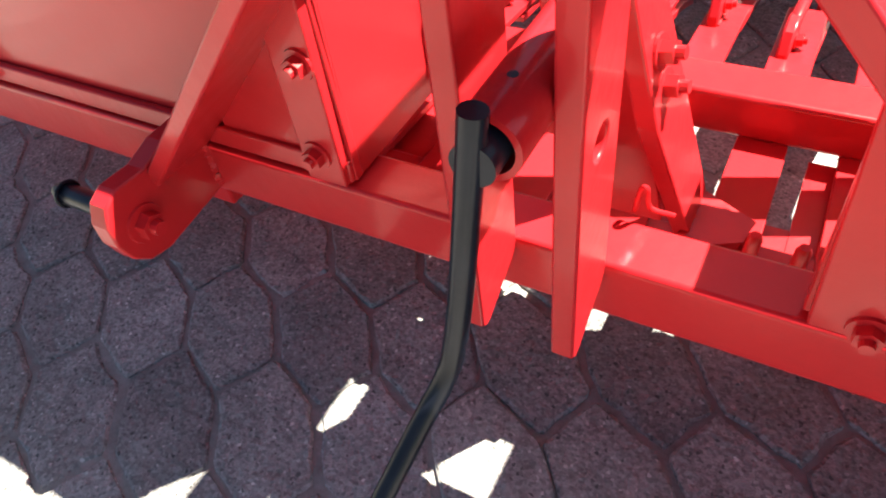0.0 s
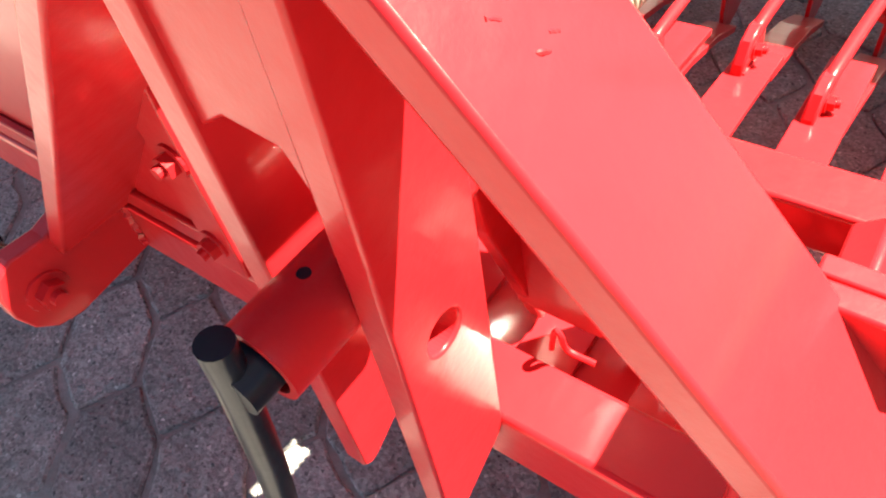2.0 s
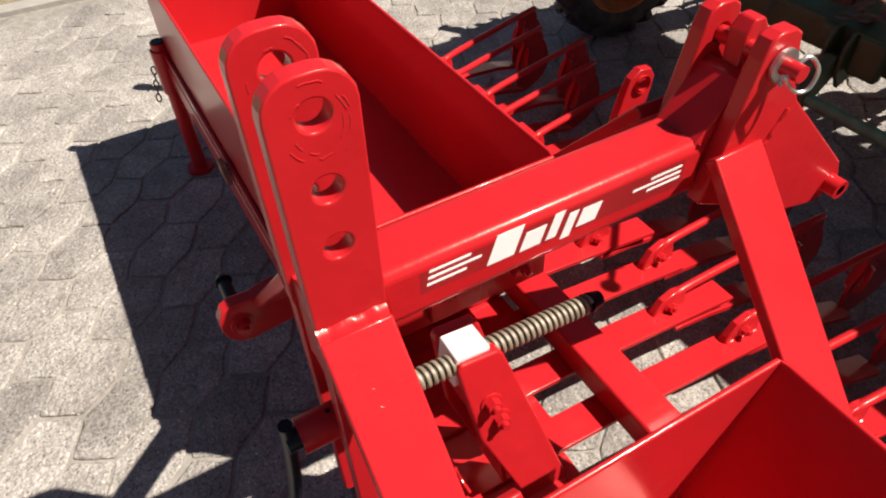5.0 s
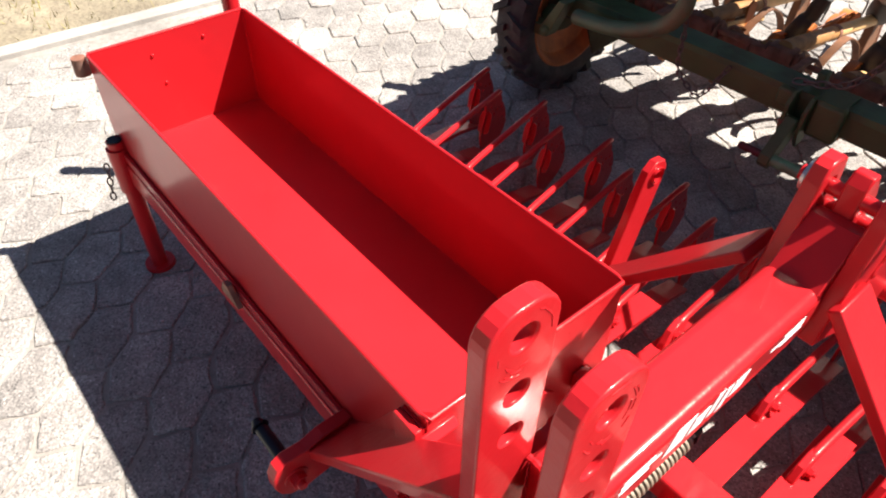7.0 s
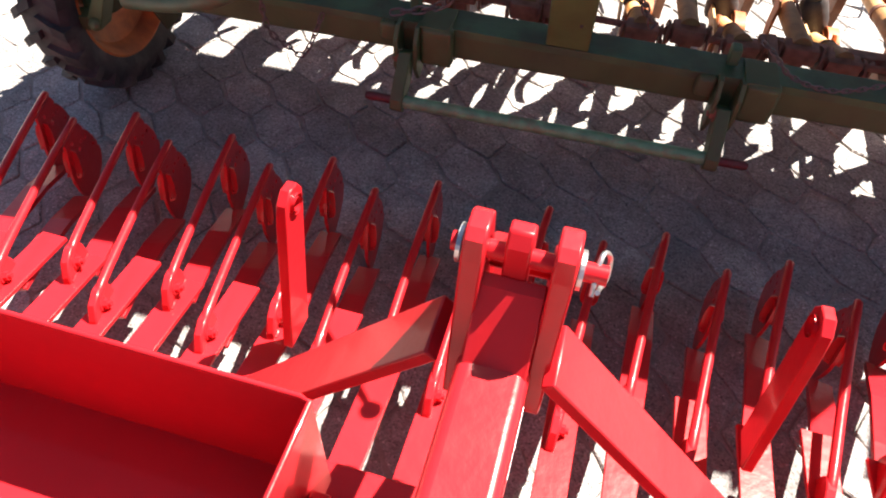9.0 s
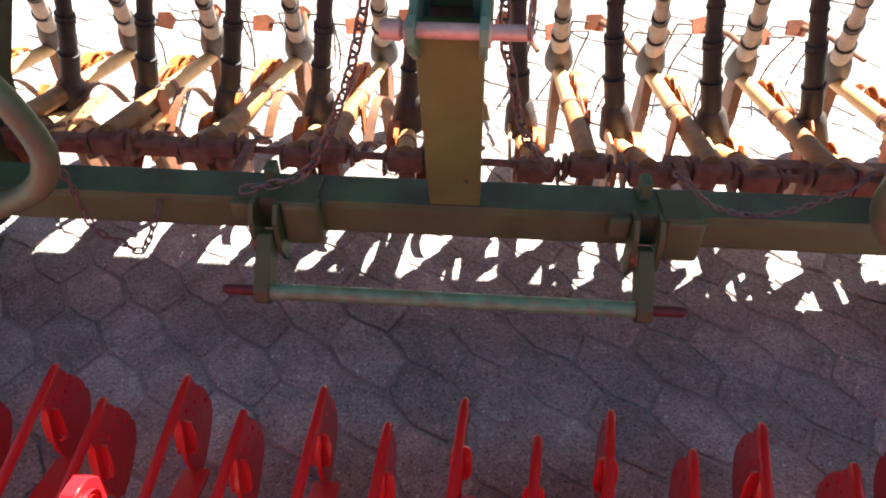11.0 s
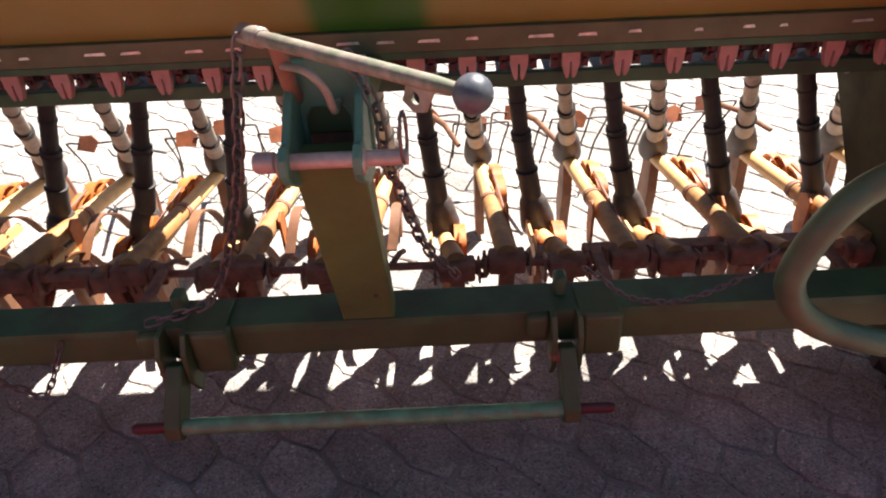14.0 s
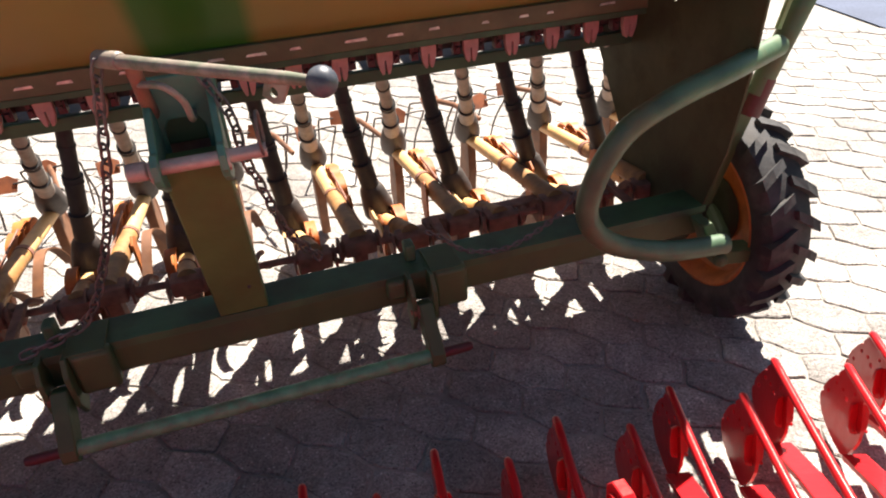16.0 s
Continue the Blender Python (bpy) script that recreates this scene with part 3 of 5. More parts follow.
for s in (-1, 1):
    bm = bm_new()
    top, low = (-0.006 + s * 0.066, 0.852), (-0.008 + s * 0.560, 0.300)
    d = (Vector(low) - Vector(top)).normalized()
    n = Vector((-d.y, d.x)) * 0.010
    prism(bm, [tuple(Vector(top) + n), tuple(Vector(low) + n), tuple(Vector(low) - n), tuple(Vector(top) - n)], "y", 0.572, 0.656, 0.003)
    part("rear_strut", bm, RED, rig)
    bm = bm_new()
    x = 0.015 + s * 0.476
    prism(bm, [(0.850, 0.250), (0.925, 0.560), (0.938, 0.598), (0.962, 0.616), (0.992, 0.612), (1.006, 0.590), (1.002, 0.555), (0.935, 0.250)], "x", x - 0.011, x + 0.011, 0.003, holes=[(0.970, 0.580, 0.0145)])
    part("rear_link_lug", bm, RED, rig)
    bm = bm_new()
    tube(bm, [(x - s * 0.017, 0.970, 0.580), (x + s * 0.012, 0.970, 0.580)], 0.021, 18, caps=False)
    tube(bm, [(x - s * 0.017, 0.970, 0.580), (x + s * 0.012, 0.970, 0.580)], 0.0145, 18, caps=False)
    part("lug_bush", bm, RED, rig, smooth=True)
for s in (-1, 1):
    for x in (0.55, 1.45):
        bm = bm_new()
        box(bm, s * x - 0.03, s * x + 0.03, 0.165, 0.215, 0.215, 0.32, 0.004)
        box(bm, s * x - 0.03, s * x + 0.03, 0.215, 0.566, 0.228, 0.286, 0.005)
        part("side_beam", bm, RED, rig)


# hoppers: sheet walls, rolled rims and rivets
def hopper(x0, x1, y0, y1, z0, z1, yb):
    """Sheet-steel trough: level floor back to yb, upright front and ends, a back that rises from yb to y1."""
    t = 0.004
    bm = bm_new()
    box(bm, x0, x1, y0, yb, z0, z0 + t)
    h = part("hopper", bm, RED_PLAIN, rig, "open red sheet-steel hopper")
    bm = bm_new()
    box(bm, x0, x1, y0, y0 + t, z0 + t, z1, 0.0008)
    part("hopper_wall", bm, RED_PLAIN, h)
    bm = bm_new()
    prism(bm, [(yb - t, z0 + t), (y1 - t, z1), (y1, z1), (yb, z0 + t)], "x", x0, x1)
    part("hopper_wall", bm, RED_PLAIN, h)
    for xa in (x0, x1 - t):
        bm = bm_new()
        prism(bm, [(y0 + t, z0 + t), (yb - t, z0 + t), (y1 - t, z1 - 0.001), (y0 + t, z1 - 0.001)], "x", xa, xa + t)
        part("hopper_end", bm, RED_PLAIN, h)
    for x in (x0 + t, x1 - t):
        bm = bm_new()
        weld(bm, (x, yb - t, z0 + t), (x, y1 - t, z1 - 0.01), 0.0035, 22)
        weld(bm, (x, y0 + t, z0 + t), (x, yb - t, z0 + t), 0.003, 30)
        part("weld_seam", bm, RED_PLAIN, h, smooth=True)
    bm = bm_new()
    rim = 0.0045
    c = [(x0, y0), (x1, y0), (x1, y1), (x0, y1)]
    pts = []
    for i in range(4):
        (ax_, ay_), (bx_, by_) = c[i], c[(i + 1) % 4]
        pts += [Vector((ax_, ay_, z1)).lerp(Vector((bx_, by_, z1)), f) for f in (0.012, 0.5, 0.988)]
    tube(bm, pts, rim, 10, closed=True)
    part("rim", bm, RED, h, smooth=True)
    bm = bm_new()
    box(bm, x0, x1, y0 - 0.012, y0 - 0.0005, 0.392, 0.420, 0.003)
    part("front_rail", bm, RED, h)
    for fy, fz in ((0.70, 0.86), (0.36, 0.82), (0.40, 0.52)) if x0 < 0 else ():
        for xe in (x0 + t, x1 - t):
            bm = bm_new()
            ball(bm, (xe, y0 + (y1 - y0) * fy, z0 + (z1 - z0) * fz), 0.005, 8, 6)
            part("rivet", bm, RED, h, smooth=True)
    return h


bm = bm_new()
prism(bm, [(-0.93, 0.392), (-0.905, 0.436), (-0.885, 0.436), (-0.848, 0.392)], "y", 0.098, 0.112, 0.002)
part("front_latch", bm, RUST, rig, "small dark front latch")
hopper(-1.594, -0.233, 0.128, 0.562, 0.392, 0.678, 0.562)
hopper(0.252, 1.600, 0.128, 0.566, 0.392, 0.656, 0.452)
rnd = random.Random(71)
bm = bm_new()
for k in range(26):
    r = rnd.uniform(0.002, 0.007)
    c = Vector((0.272 + abs(rnd.gauss(0, 0.020)), 0.436 - abs(rnd.gauss(0, 0.012)), 0.396 + r * 0.4))
    ball(bm, c, r, 7, 5, 0.7)
for v in bm.verts:
    v.co += Vector((rnd.uniform(-1, 1), rnd.uniform(-1, 1), rnd.uniform(-1, 1))) * 0.0008
me = bpy.data.meshes.new("soil_crumbs")
bm.to_mesh(me)
bm.free()
me.materials.append(CRUMB)
dirt = new("soil_crumbs", me)
dirt.location = (0.004, -0.012, 0.012)
tagged(dirt, "dry brown soil crumbs lying in the hopper corner", "soil", kind="stuff")
for s, x in ((-1, -0.233), (1, 0.252)):
    bm = bm_new()
    prism(bm, [(0.30, 0.405), (0.405, 0.405), (0.41, 0.500), (0.38, 0.530), (0.33, 0.530), (0.30, 0.50)], "x", x - s * 0.001, x - s * 0.011, 0.002)
    hexbolt(bm, (x - s * 0.011, 0.345, 0.47), (-s, 0, 0), 0.011, 0.010)
    part("hopper_flange", bm, RED, rig)

# parking stands
for s in (-1, 1):
    bm = bm_new()
    x = s * 1.549
    tube(bm, [(x, 0.112, -0.004), (x, 0.112, 0.452)], 0.0235, 20)
    bmesh.ops.create_cone(bm, cap_ends=True, segments=24, radius1=0.046, radius2=0.044, depth=0.012, matrix=Matrix.Translation((x, 0.112, -0.006)))
    st = part("parking_stand", bm, RED, rig, smooth=True)
    # black disc on the closed tube stands for its shaded inside
    bm = bm_new()
    tube(bm, [(x, 0.112, 0.4525), (x, 0.112, 0.456)], [0.0205, 0.0200], 18)
    part("stand_mouth_disc", bm, BLACK, st, "black disc for the shaded tube mouth", smooth=True)
    bm = bm_new()
    tube(bm, [(x, 0.112, 0.29), (x, 0.112, 0.43)], 0.0300, 20)
    part("stand_sleeve", bm, RED, st, smooth=True)
    bm = bm_new()
    tube(bm, [(x + s * 0.028, 0.105, 0.345), (x + s * 0.075, 0.100, 0.345)], 0.006, 10)
    part("stand_pin", bm, RED, st, smooth=True)
    bm = bm_new()
    for k in range(5):
        c = Vector((x + s * (0.070 - 0.006 * k), 0.080 - 0.004 * k, 0.335 - k * 0.020))
        pts = [c + Vector(((0.007 if k % 2 else 0.0) * math.cos(a), (0.0 if k % 2 else 0.007) * math.cos(a), 0.014 * math.sin(a))) for a in (j * math.pi / 8 for j in range(16))]
        tube(bm, pts, 0.0025, 6, closed=True)
    part("stand_chain", bm, CHAINM, st, "short steel chain", smooth=True)
bm = bm_new()
tube(bm, [(-1.76, 0.600, 0.20), (-1.76, 0.600, 1.02)], 0.026, 18)
tube(bm, [(-1.52, 0.600, 0.258), (-1.76, 0.600, 0.258)], 0.020, 14)
part("marker_post", bm, RED, rig, smooth=True)
bm = bm_new()
tube(bm, [(-1.612, 0.112, 0.622), (-1.612, 0.112, 0.668)], [0.020, 0.018], 18)
part("knob", bm, RUST, rig, "weathered grey knob", smooth=True)


# tines: a flat bar, a bracket, an upper stay and a share with wings
def tine_meshes(kind):
    dy = 0.0 if kind == "A" else -0.088
    out = {}

    def keep(key, bm, mat, smooth=False):
        me = bpy.data.meshes.new(key)
        bmesh.ops.recalc_face_normals(bm, faces=bm.faces)
        bm.to_mesh(me)
        bm.free()
        me.materials.append(mat)
        if smooth:
            me.polygons.foreach_set("use_smooth", [True] * len(me.polygons))
            me.set_sharp_from_angle(angle=radians(40))
        out[key] = me
    bm = bm_new()
    ye = 0.992 if kind == "A" else 1.020
    prism(bm, [(0.215, 0.241), (0.425, 0.231), (0.60, 0.2225), (0.80, 0.203), (ye, 0.180), (ye, 0.168), (0.80, 0.191), (0.60, 0.2105), (0.425, 0.219), (0.215, 0.229)], "x", -0.034, 0.034, 0.0015)
    keep("bar", bm, RED)
    bm = bm_new()
    prism(bm, [(0.93 + dy, 0.178), (1.05 + dy, 0.155), (1.20 + dy, 0.110), (1.335 + dy, 0.052), (1.325 + dy, 0.042), (1.19 + dy, 0.098), (1.04 + dy, 0.143), (0.93 + dy, 0.166)], "x", -0.026, 0.034, 0.0015)
    keep("shank", bm, RED)
    bm = bm_new()
    y0 = 0.945 + dy
    prism(bm, [(y0 - 0.060, 0.186), (y0 - 0.052, 0.208), (y0 - 0.030, 0.238), (y0 + 0.004, 0.248), (y0 + 0.036, 0.240), (y0 + 0.046, 0.214), (y0 + 0.050, 0.176)], "x", -0.024, -0.004, 0.004)
    weld(bm, (-0.003, y0 - 0.05, 0.192), (-0.003, y0 + 0.04, 0.181), 0.004, 10)
    keep("bracket", bm, RED)
    ds = 0.010 if kind == "A" else -0.066
    bm = bm_new()
    tip = Vector((0.0, 1.432 + ds, 0.227))
    sp = [(-0.012, y0 - 0.010, 0.222), (-0.012, y0 + 0.03, 0.238), (-0.010, 1.12 + ds, 0.236), (-0.006, 1.28 + ds, 0.232), tuple(tip)]
    tube(bm, smooth_path(sp, 4) + [tip + Vector((0, 0.006, -0.003)), tip + Vector((0, 0.010, -0.008))], [0.0105] * 17 + [0.0085, 0.004], 12)
    keep("stay", bm, RED, True)
    bm = bm_new()
    hexbolt(bm, (-0.004, y0 - 0.005, 0.212), (1, 0, 0.1), 0.012, 0.010)
    keep("bolt", bm, RED)
    bm = bm_new()
    fin = [(1.335, 0.222), (1.432, 0.222), (1.444, 0.205), (1.452, 0.186), (1.447, 0.182), (1.458, 0.174), (1.472, 0.150), (1.484, 0.122), (1.490, 0.096), (1.483, 0.090), (1.492, 0.082), (1.492, 0.066),
           (1.482, 0.048), (1.462, 0.030), (1.430, 0.018), (1.385, 0.010), (1.345, 0.010), (1.324, 0.034), (1.312, 0.072), (1.306, 0.108), (1.310, 0.140), (1.322, 0.170), (1.336, 0.200)]
    prism(bm, [(y + ds, z) for y, z in fin], "x", -0.004, 0.004, 0.0,
          holes=[(1.446 + ds, 0.158, 0.006), (1.466 + ds, 0.110, 0.006), (1.416 + ds, 0.165, 0.0055), (1.394 + ds, 0.156, 0.008), (1.372 + ds, 0.196, 0.006)])
    keep("share", bm, RED)
    for s, key in ((-1, "wing_a"), (1, "wing_b")):
        bm = bm_new()
        base = [(0.004, 1.322, 0.112), (0.018, 1.324, 0.116), (0.023, 1.329, 0.130), (0.023, 1.340, 0.166), (0.018, 1.348, 0.186), (0.004, 1.351, 0.190)]
        q = [bm.verts.new((s * x_, y_ + ds, z_)) for x_, y_, z_ in base] + [bm.verts.new((s * x_, y_ + ds + 0.008, z_ - 0.004)) for x_, y_, z_ in base]
        n6 = len(base)
        bm.faces.new(q[:n6])
        bm.faces.new(q[n6:][::-1])
        for k in range(n6):
            bm.faces.new((q[k], q[(k + 1) % n6], q[n6 + (k + 1) % n6], q[n6 + k]))
        keep(key, bm, RED)
    for s, key in ((-1, "bolt_a"), (1, "bolt_b")):
        bm = bm_new()
        hexbolt(bm, (s * 0.013, 1.321 + ds, 0.128), (0, -0.96, 0.24), 0.0045, 0.003, False)
        keep(key, bm, RED)
    return out


KINDS = {"A": tine_meshes("A"), "B": tine_meshes("B")}
for k in range(21):
    kd = "A" if k % 2 == 0 else "B"
    d = k - 10
    x, tip_x = 0.004 + d * 0.1320, -0.008 + d * 0.1500     # the bars stand closer than the shares: the stays fan out
    root = Vector((-0.012, 0.945 if kd == "A" else 0.857, 0))
    turn = math.atan2(x + root.x - tip_x, 0.49)
    grow = 1 / math.cos(turn)
    ms = KINDS[kd]
    bar = part("tine", ms["bar"], None, rig, "red tine with bar, stay and winged share", loc=(x, -0.6, 0))
    for key in ("shank", "bracket", "stay", "bolt", "share", "wing_a", "wing_b", "bolt_a", "bolt_b"):
        m = Matrix.Translation(root) @ Matrix.Rotation(turn, 4, "Z") @ Matrix.Diagonal((1, grow, 1, 1)) @ Matrix.Translation(-root)
        ob = part(key.split("_")[0], ms[key], None, bar, loc=(0, 0, 0))
        ob.matrix_local = m


# ---------------------------------------------------------------- old seed drill
drill = thing("seed_drill", (-0.05, 2.2, 0), "weathered green and ochre seed drill with hoses and orange coulters", "seed drill")
DX = -0.048
SKEW, RAISE, hold = 0.027, 0.013, Vector((0.35, 1.80, 0.0))


def at(x, y, z):
    """A place in the yard, told in the drill's own askew frame."""
    p = hold + Matrix.Rotation(-SKEW, 3, "Z") @ (Vector((x, y, z)) - hold)
    return Vector((p.x, p.y, z - RAISE))


bm = bm_new()
box(bm, -1.43, 1.23, 1.800, 1.892, 0.373, 0.464, 0.008)
fb = part("frame_beam", bm, OLIVE, drill, "ochre frame beam with a green top")
bm = bm_new()
box(bm, -1.43, 1.23, 1.796, 1.896, 0.4645, 0.4700, 0.002)
box(bm, -1.43, 1.23, 1.794, 1.7995, 0.448, 0.4700, 0.001)
part("beam_top", bm, GREEN, fb, "green painted beam top")

# leaning top link post with fork and pin
bm = bm_new()
w = 0.057
prism(bm, [(1.796, 0.470), (1.852, 0.470), (1.668, 0.955), (1.590, 0.955)], "x", DX - w, DX + w, 0.004)
post = part("top_link_post", bm, OCHRE, drill, "ochre top link post")
for x in (DX - 0.062, DX + 0.048):
    bm = bm_new()
    prism(bm, [(1.530, 0.965), (1.534, 0.990), (1.552, 1.003), (1.575, 0.998), (1.640, 1.045), (1.700, 1.075), (1.700, 0.88), (1.62, 0.90), (1.545, 0.945)], "x", x, x + 0.014, 0.003)
    fork = part("fork", bm, TEAL, post, "pale green fork cheek")
    bm = bm_new()
    ring = [(x - 0.001 if x < DX else x + 0.015, 1.553 + 0.0165 * math.cos(a), 0.974 + 0.0165 * math.sin(a)) for a in (k * math.pi / 10 for k in range(20))]
    tube(bm, ring, 0.0034, 8, closed=True)
    part("pin_collar", bm, PINSTEEL, fork, "worn pale pin collar", smooth=True)
bm = bm_new()
prism(bm, [(DX - 0.068, 0.90), (DX - 0.040, 0.90), (DX - 0.040, 0.990), (DX - 0.030, 1.008), (DX + 0.022, 1.008), (DX + 0.032, 0.990), (DX + 0.032, 0.90), (DX + 0.068, 0.90), (DX + 0.068, 1.088), (DX - 0.068, 1.088)],
      "y", 1.690, 1.704, 0.003)
part("fork_plate", bm, TEAL, post, "teal fork plate")
bm = bm_new()
prism(bm, [(1.705, 0.955), (1.705, 1.030), (2.190, 0.925), (2.190, 0.875)], "x", DX - 0.050, DX + 0.050, 0.004)
part("top_brace", bm, OLIVE, post)
bm = bm_new()
box(bm, DX - 0.046, DX + 0.038, 1.712, 1.77, 0.86, 1.02, 0.006)
part("inner_bar", bm, RUST, post, "rust-brown block in the fork")
bm = bm_new()
tube(bm, [at(-0.128, 1.552, 0.987), at(0.088, 1.552, 0.989)], 0.0125, 18)
pin = part("top_link_pin", bm, PINSTEEL, post, "worn pink-grey top link pin, paled for sunlight", smooth=True)
bm = bm_new()
tube(bm, [at(-0.146, 1.552, 0.987), at(-0.141, 1.552, 0.987), at(-0.114, 1.552, 0.987), at(-0.110, 1.552, 0.987)], [0.013, 0.0165, 0.0165, 0.013], 18)
part("pin_head", bm, PINSTEEL, pin, smooth=True)
bm = bm_new()
ring = [at(0.083, 1.548, 1.022) + Vector((0.004 * math.cos(a), 0.016 * math.cos(a), 0.040 * math.sin(a))) for a in (k * math.pi / 12 for k in range(24))]
tube(bm, ring, 0.0030, 8, closed=True)
part("ring", bm, CHAINM, pin, "dark steel lynch ring", smooth=True)
# dark disc in place of the shade inside a bolt hole
bm = bm_new()
bmesh.ops.create_cone(bm, cap_ends=True, segments=12, radius1=0.0045, radius2=0.0045, depth=0.004, matrix=Matrix.Translation((DX + 0.027, 1.7535, 0.567)) @ Matrix.Rotation(radians(69), 4, "X"))
part("post_hole_disc", bm, DARK, post, "small dark disc for a shaded bolt hole")

# locking lever with a ball knob
bm = bm_new()
la, lb = at(-0.131, 1.600, 1.166), at(0.170, 1.306, 1.183)
tube(bm, [la.lerp(lb, 0.06), la.lerp(lb, 0.08), la.lerp(lb, 0.9), lb], [0.0095, 0.0110, 0.0095, 0.0070], 14)
tube(bm, [la + Vector((-0.012, 0.012, -0.001)), la + Vector((-0.009, 0.009, 0)), la + Vector((0.026, -0.026, 0.002)), la + Vector((0.028, -0.028, 0.002))], [0.012, 0.0148, 0.0148, 0.012], 16)
lev = part("locking_lever", bm, PALE, drill, "worn green-grey lever", smooth=True)
bm = bm_new()
ball(bm, at(0.181, 1.294, 1.184), 0.0215, 24, 16)
part("knob", bm, BALLM, lev, "grey-blue plastic ball knob", smooth=True)
bm = bm_new()
q = bm_new()
prism(q, [(-0.026, -0.030), (-0.008, -0.040), (0.010, -0.036), (0.020, -0.018), (0.032, 0.004), (-0.012, 0.006)], "y", -0.003, 0.003, 0.001, holes=[(-0.004, -0.022, 0.0075)])
d = (lb - la).normalized()
merge(bm, q, Matrix.Translation(la.lerp(lb, 0.84)) @ Matrix.Rotation(math.atan2(d.y, d.x), 4, "Z"))
part("eye_plate", bm, PALE, lev, "flat steel eye plate")
bm = bm_new()
tube(bm, smooth_path([(-0.10, 1.63, 1.10), (-0.06, 1.60, 1.10), (-0.035, 1.60, 1.07), (-0.030, 1.62, 1.03), (-0.03, 1.68, 1.02)], 5), 0.0062, 12)
part("latch_hook", bm, PALE, lev, smooth=True)
bm = bm_new()
tube(bm, [(-0.10, 1.615, 1.145), (-0.10, 1.66, 1.06), (-0.10, 1.70, 1.02)], 0.013, 12)
part("lever_pivot", bm, RUST, lev, smooth=True)


def chain(parent, pts, link=0.026, r=0.0028):
    p = smooth_path(pts, 10)
    bm = bm_new()
    acc, k = 0.0, 0
    step = link * 0.74
    for i in range(len(p) - 1):
        seg_len = (p[i + 1] - p[i]).length
        while acc <= seg_len:
            c = p[i].lerp(p[i + 1], acc / max(seg_len, 1e-6))
            d = (p[i + 1] - p[i]).normalized()
            e = d.orthogonal().normalized()
            if k % 2:
                e = d.cross(e)
            lp = []
            for a in (j * math.pi / 8 for j in range(16)):
                sn, cs = math.sin(a), math.cos(a)
                lp.append(c + d * (math.copysign(abs(sn) ** 0.8, sn) * link / 2) + e * (math.copysign(abs(cs) ** 0.55, cs) * link * 0.225))
            tube(bm, lp, r, 6, closed=True)
            acc += step
            k += 1
        acc -= seg_len
    return part("chain", bm, CHAINM, parent, "steel link chain", smooth=True)


chain(lev, [(-0.150, 1.605, 1.14), (-0.161, 1.610, 1.101), (-0.179, 1.62, 1.021), (-0.201, 1.64, 0.937), (-0.245, 1.68, 0.809), (-0.330, 1.75, 0.623), (-0.403, 1.785, 0.534), (-0.54, 1.785, 0.492)], 0.042, 0.0031)
chain(lev, [(0.0, 1.66, 1.09), (0.033, 1.64, 1.015), (0.040, 1.64, 0.931), (0.054, 1.66, 0.870), (0.088, 1.72, 0.711), (0.156, 1.80, 0.565)], 0.042, 0.0031)
chain(drill, [(-0.925, 1.69, 0.78), (-0.918, 1.70, 0.73), (-0.885, 1.72, 0.564), (-0.878, 1.73, 0.415), (-0.827, 1.74, 0.357), (-0.792, 1.74, 0.338), (-0.76, 1.75, 0.38), (-0.73, 1.79, 0.46)], 0.03, 0.0026)
chain(drill, [(0.42, 1.79, 0.58), (0.455, 1.79, 0.556), (0.517, 1.785, 0.505), (0.633, 1.785, 0.489), (0.769, 1.79, 0.549), (0.82, 1.80, 0.60)], 0.022, 0.0024)

# lower link brackets and the coupling rod
for x in (-0.478, 0.382):
    bm = bm_new()
    brk = None
    for o in (-0.034, 0.022):
        bm = bm_new()
        prism(bm, [(1.802, 0.474), (1.760, 0.478), (1.735, 0.440), (1.735, 0.36), (1.765, 0.31), (1.802, 0.33)], "x", x + o, x + o + 0.012, 0.002)
        if brk is None:
            brk = part("link_bracket", bm, OLIVE, drill, "grimy ochre link bracket")
        else:
            part("cheek", bm, OLIVE, brk)
    br = brk
    for nm, q in (("mounting_block", (x + 0.034, x + 0.125, 1.762, 1.801, 0.36, 0.476, 0.012)), ("mounting_block", (x - 0.085, x - 0.034, 1.772, 1.801, 0.41, 0.468, 0.010)),
                  ("mounting_plate", (x + 0.03, x + 0.115, 1.770, 1.882, 0.4705, 0.478, 0.002)), ("stop_lug", (x - 0.016, x + 0.012, 1.84, 1.882, 0.4705, 0.520, 0.006))):
        bm = bm_new()
        box(bm, *q)
        part(nm, bm, OLIVE if nm != "stop_lug" else GREEN, br)
    bm = bm_new()
    prism(bm, [(1.770, 0.400), (1.735, 0.412), (1.700, 0.380), (1.640, 0.318), (1.632, 0.292), (1.650, 0.272), (1.682, 0.280), (1.745, 0.335)], "x", x - 0.018, x + 0.018, 0.004)
    part("swing_arm", bm, OLIVE, br, "grimy swing arm")
    bm = bm_new()
    hexbolt(bm, (x - 0.018, 1.745, 0.385), (-1, 0, 0), 0.014, 0.010)
    part("bolt", bm, RUST, br)
bm = bm_new()
tube(bm, [(-0.46, 1.662, 0.302), (0.364, 1.662, 0.302)], 0.0185, 16)
rod = part("coupling_rod", bm, ROD, drill, "scuffed green coupling rod", smooth=True)
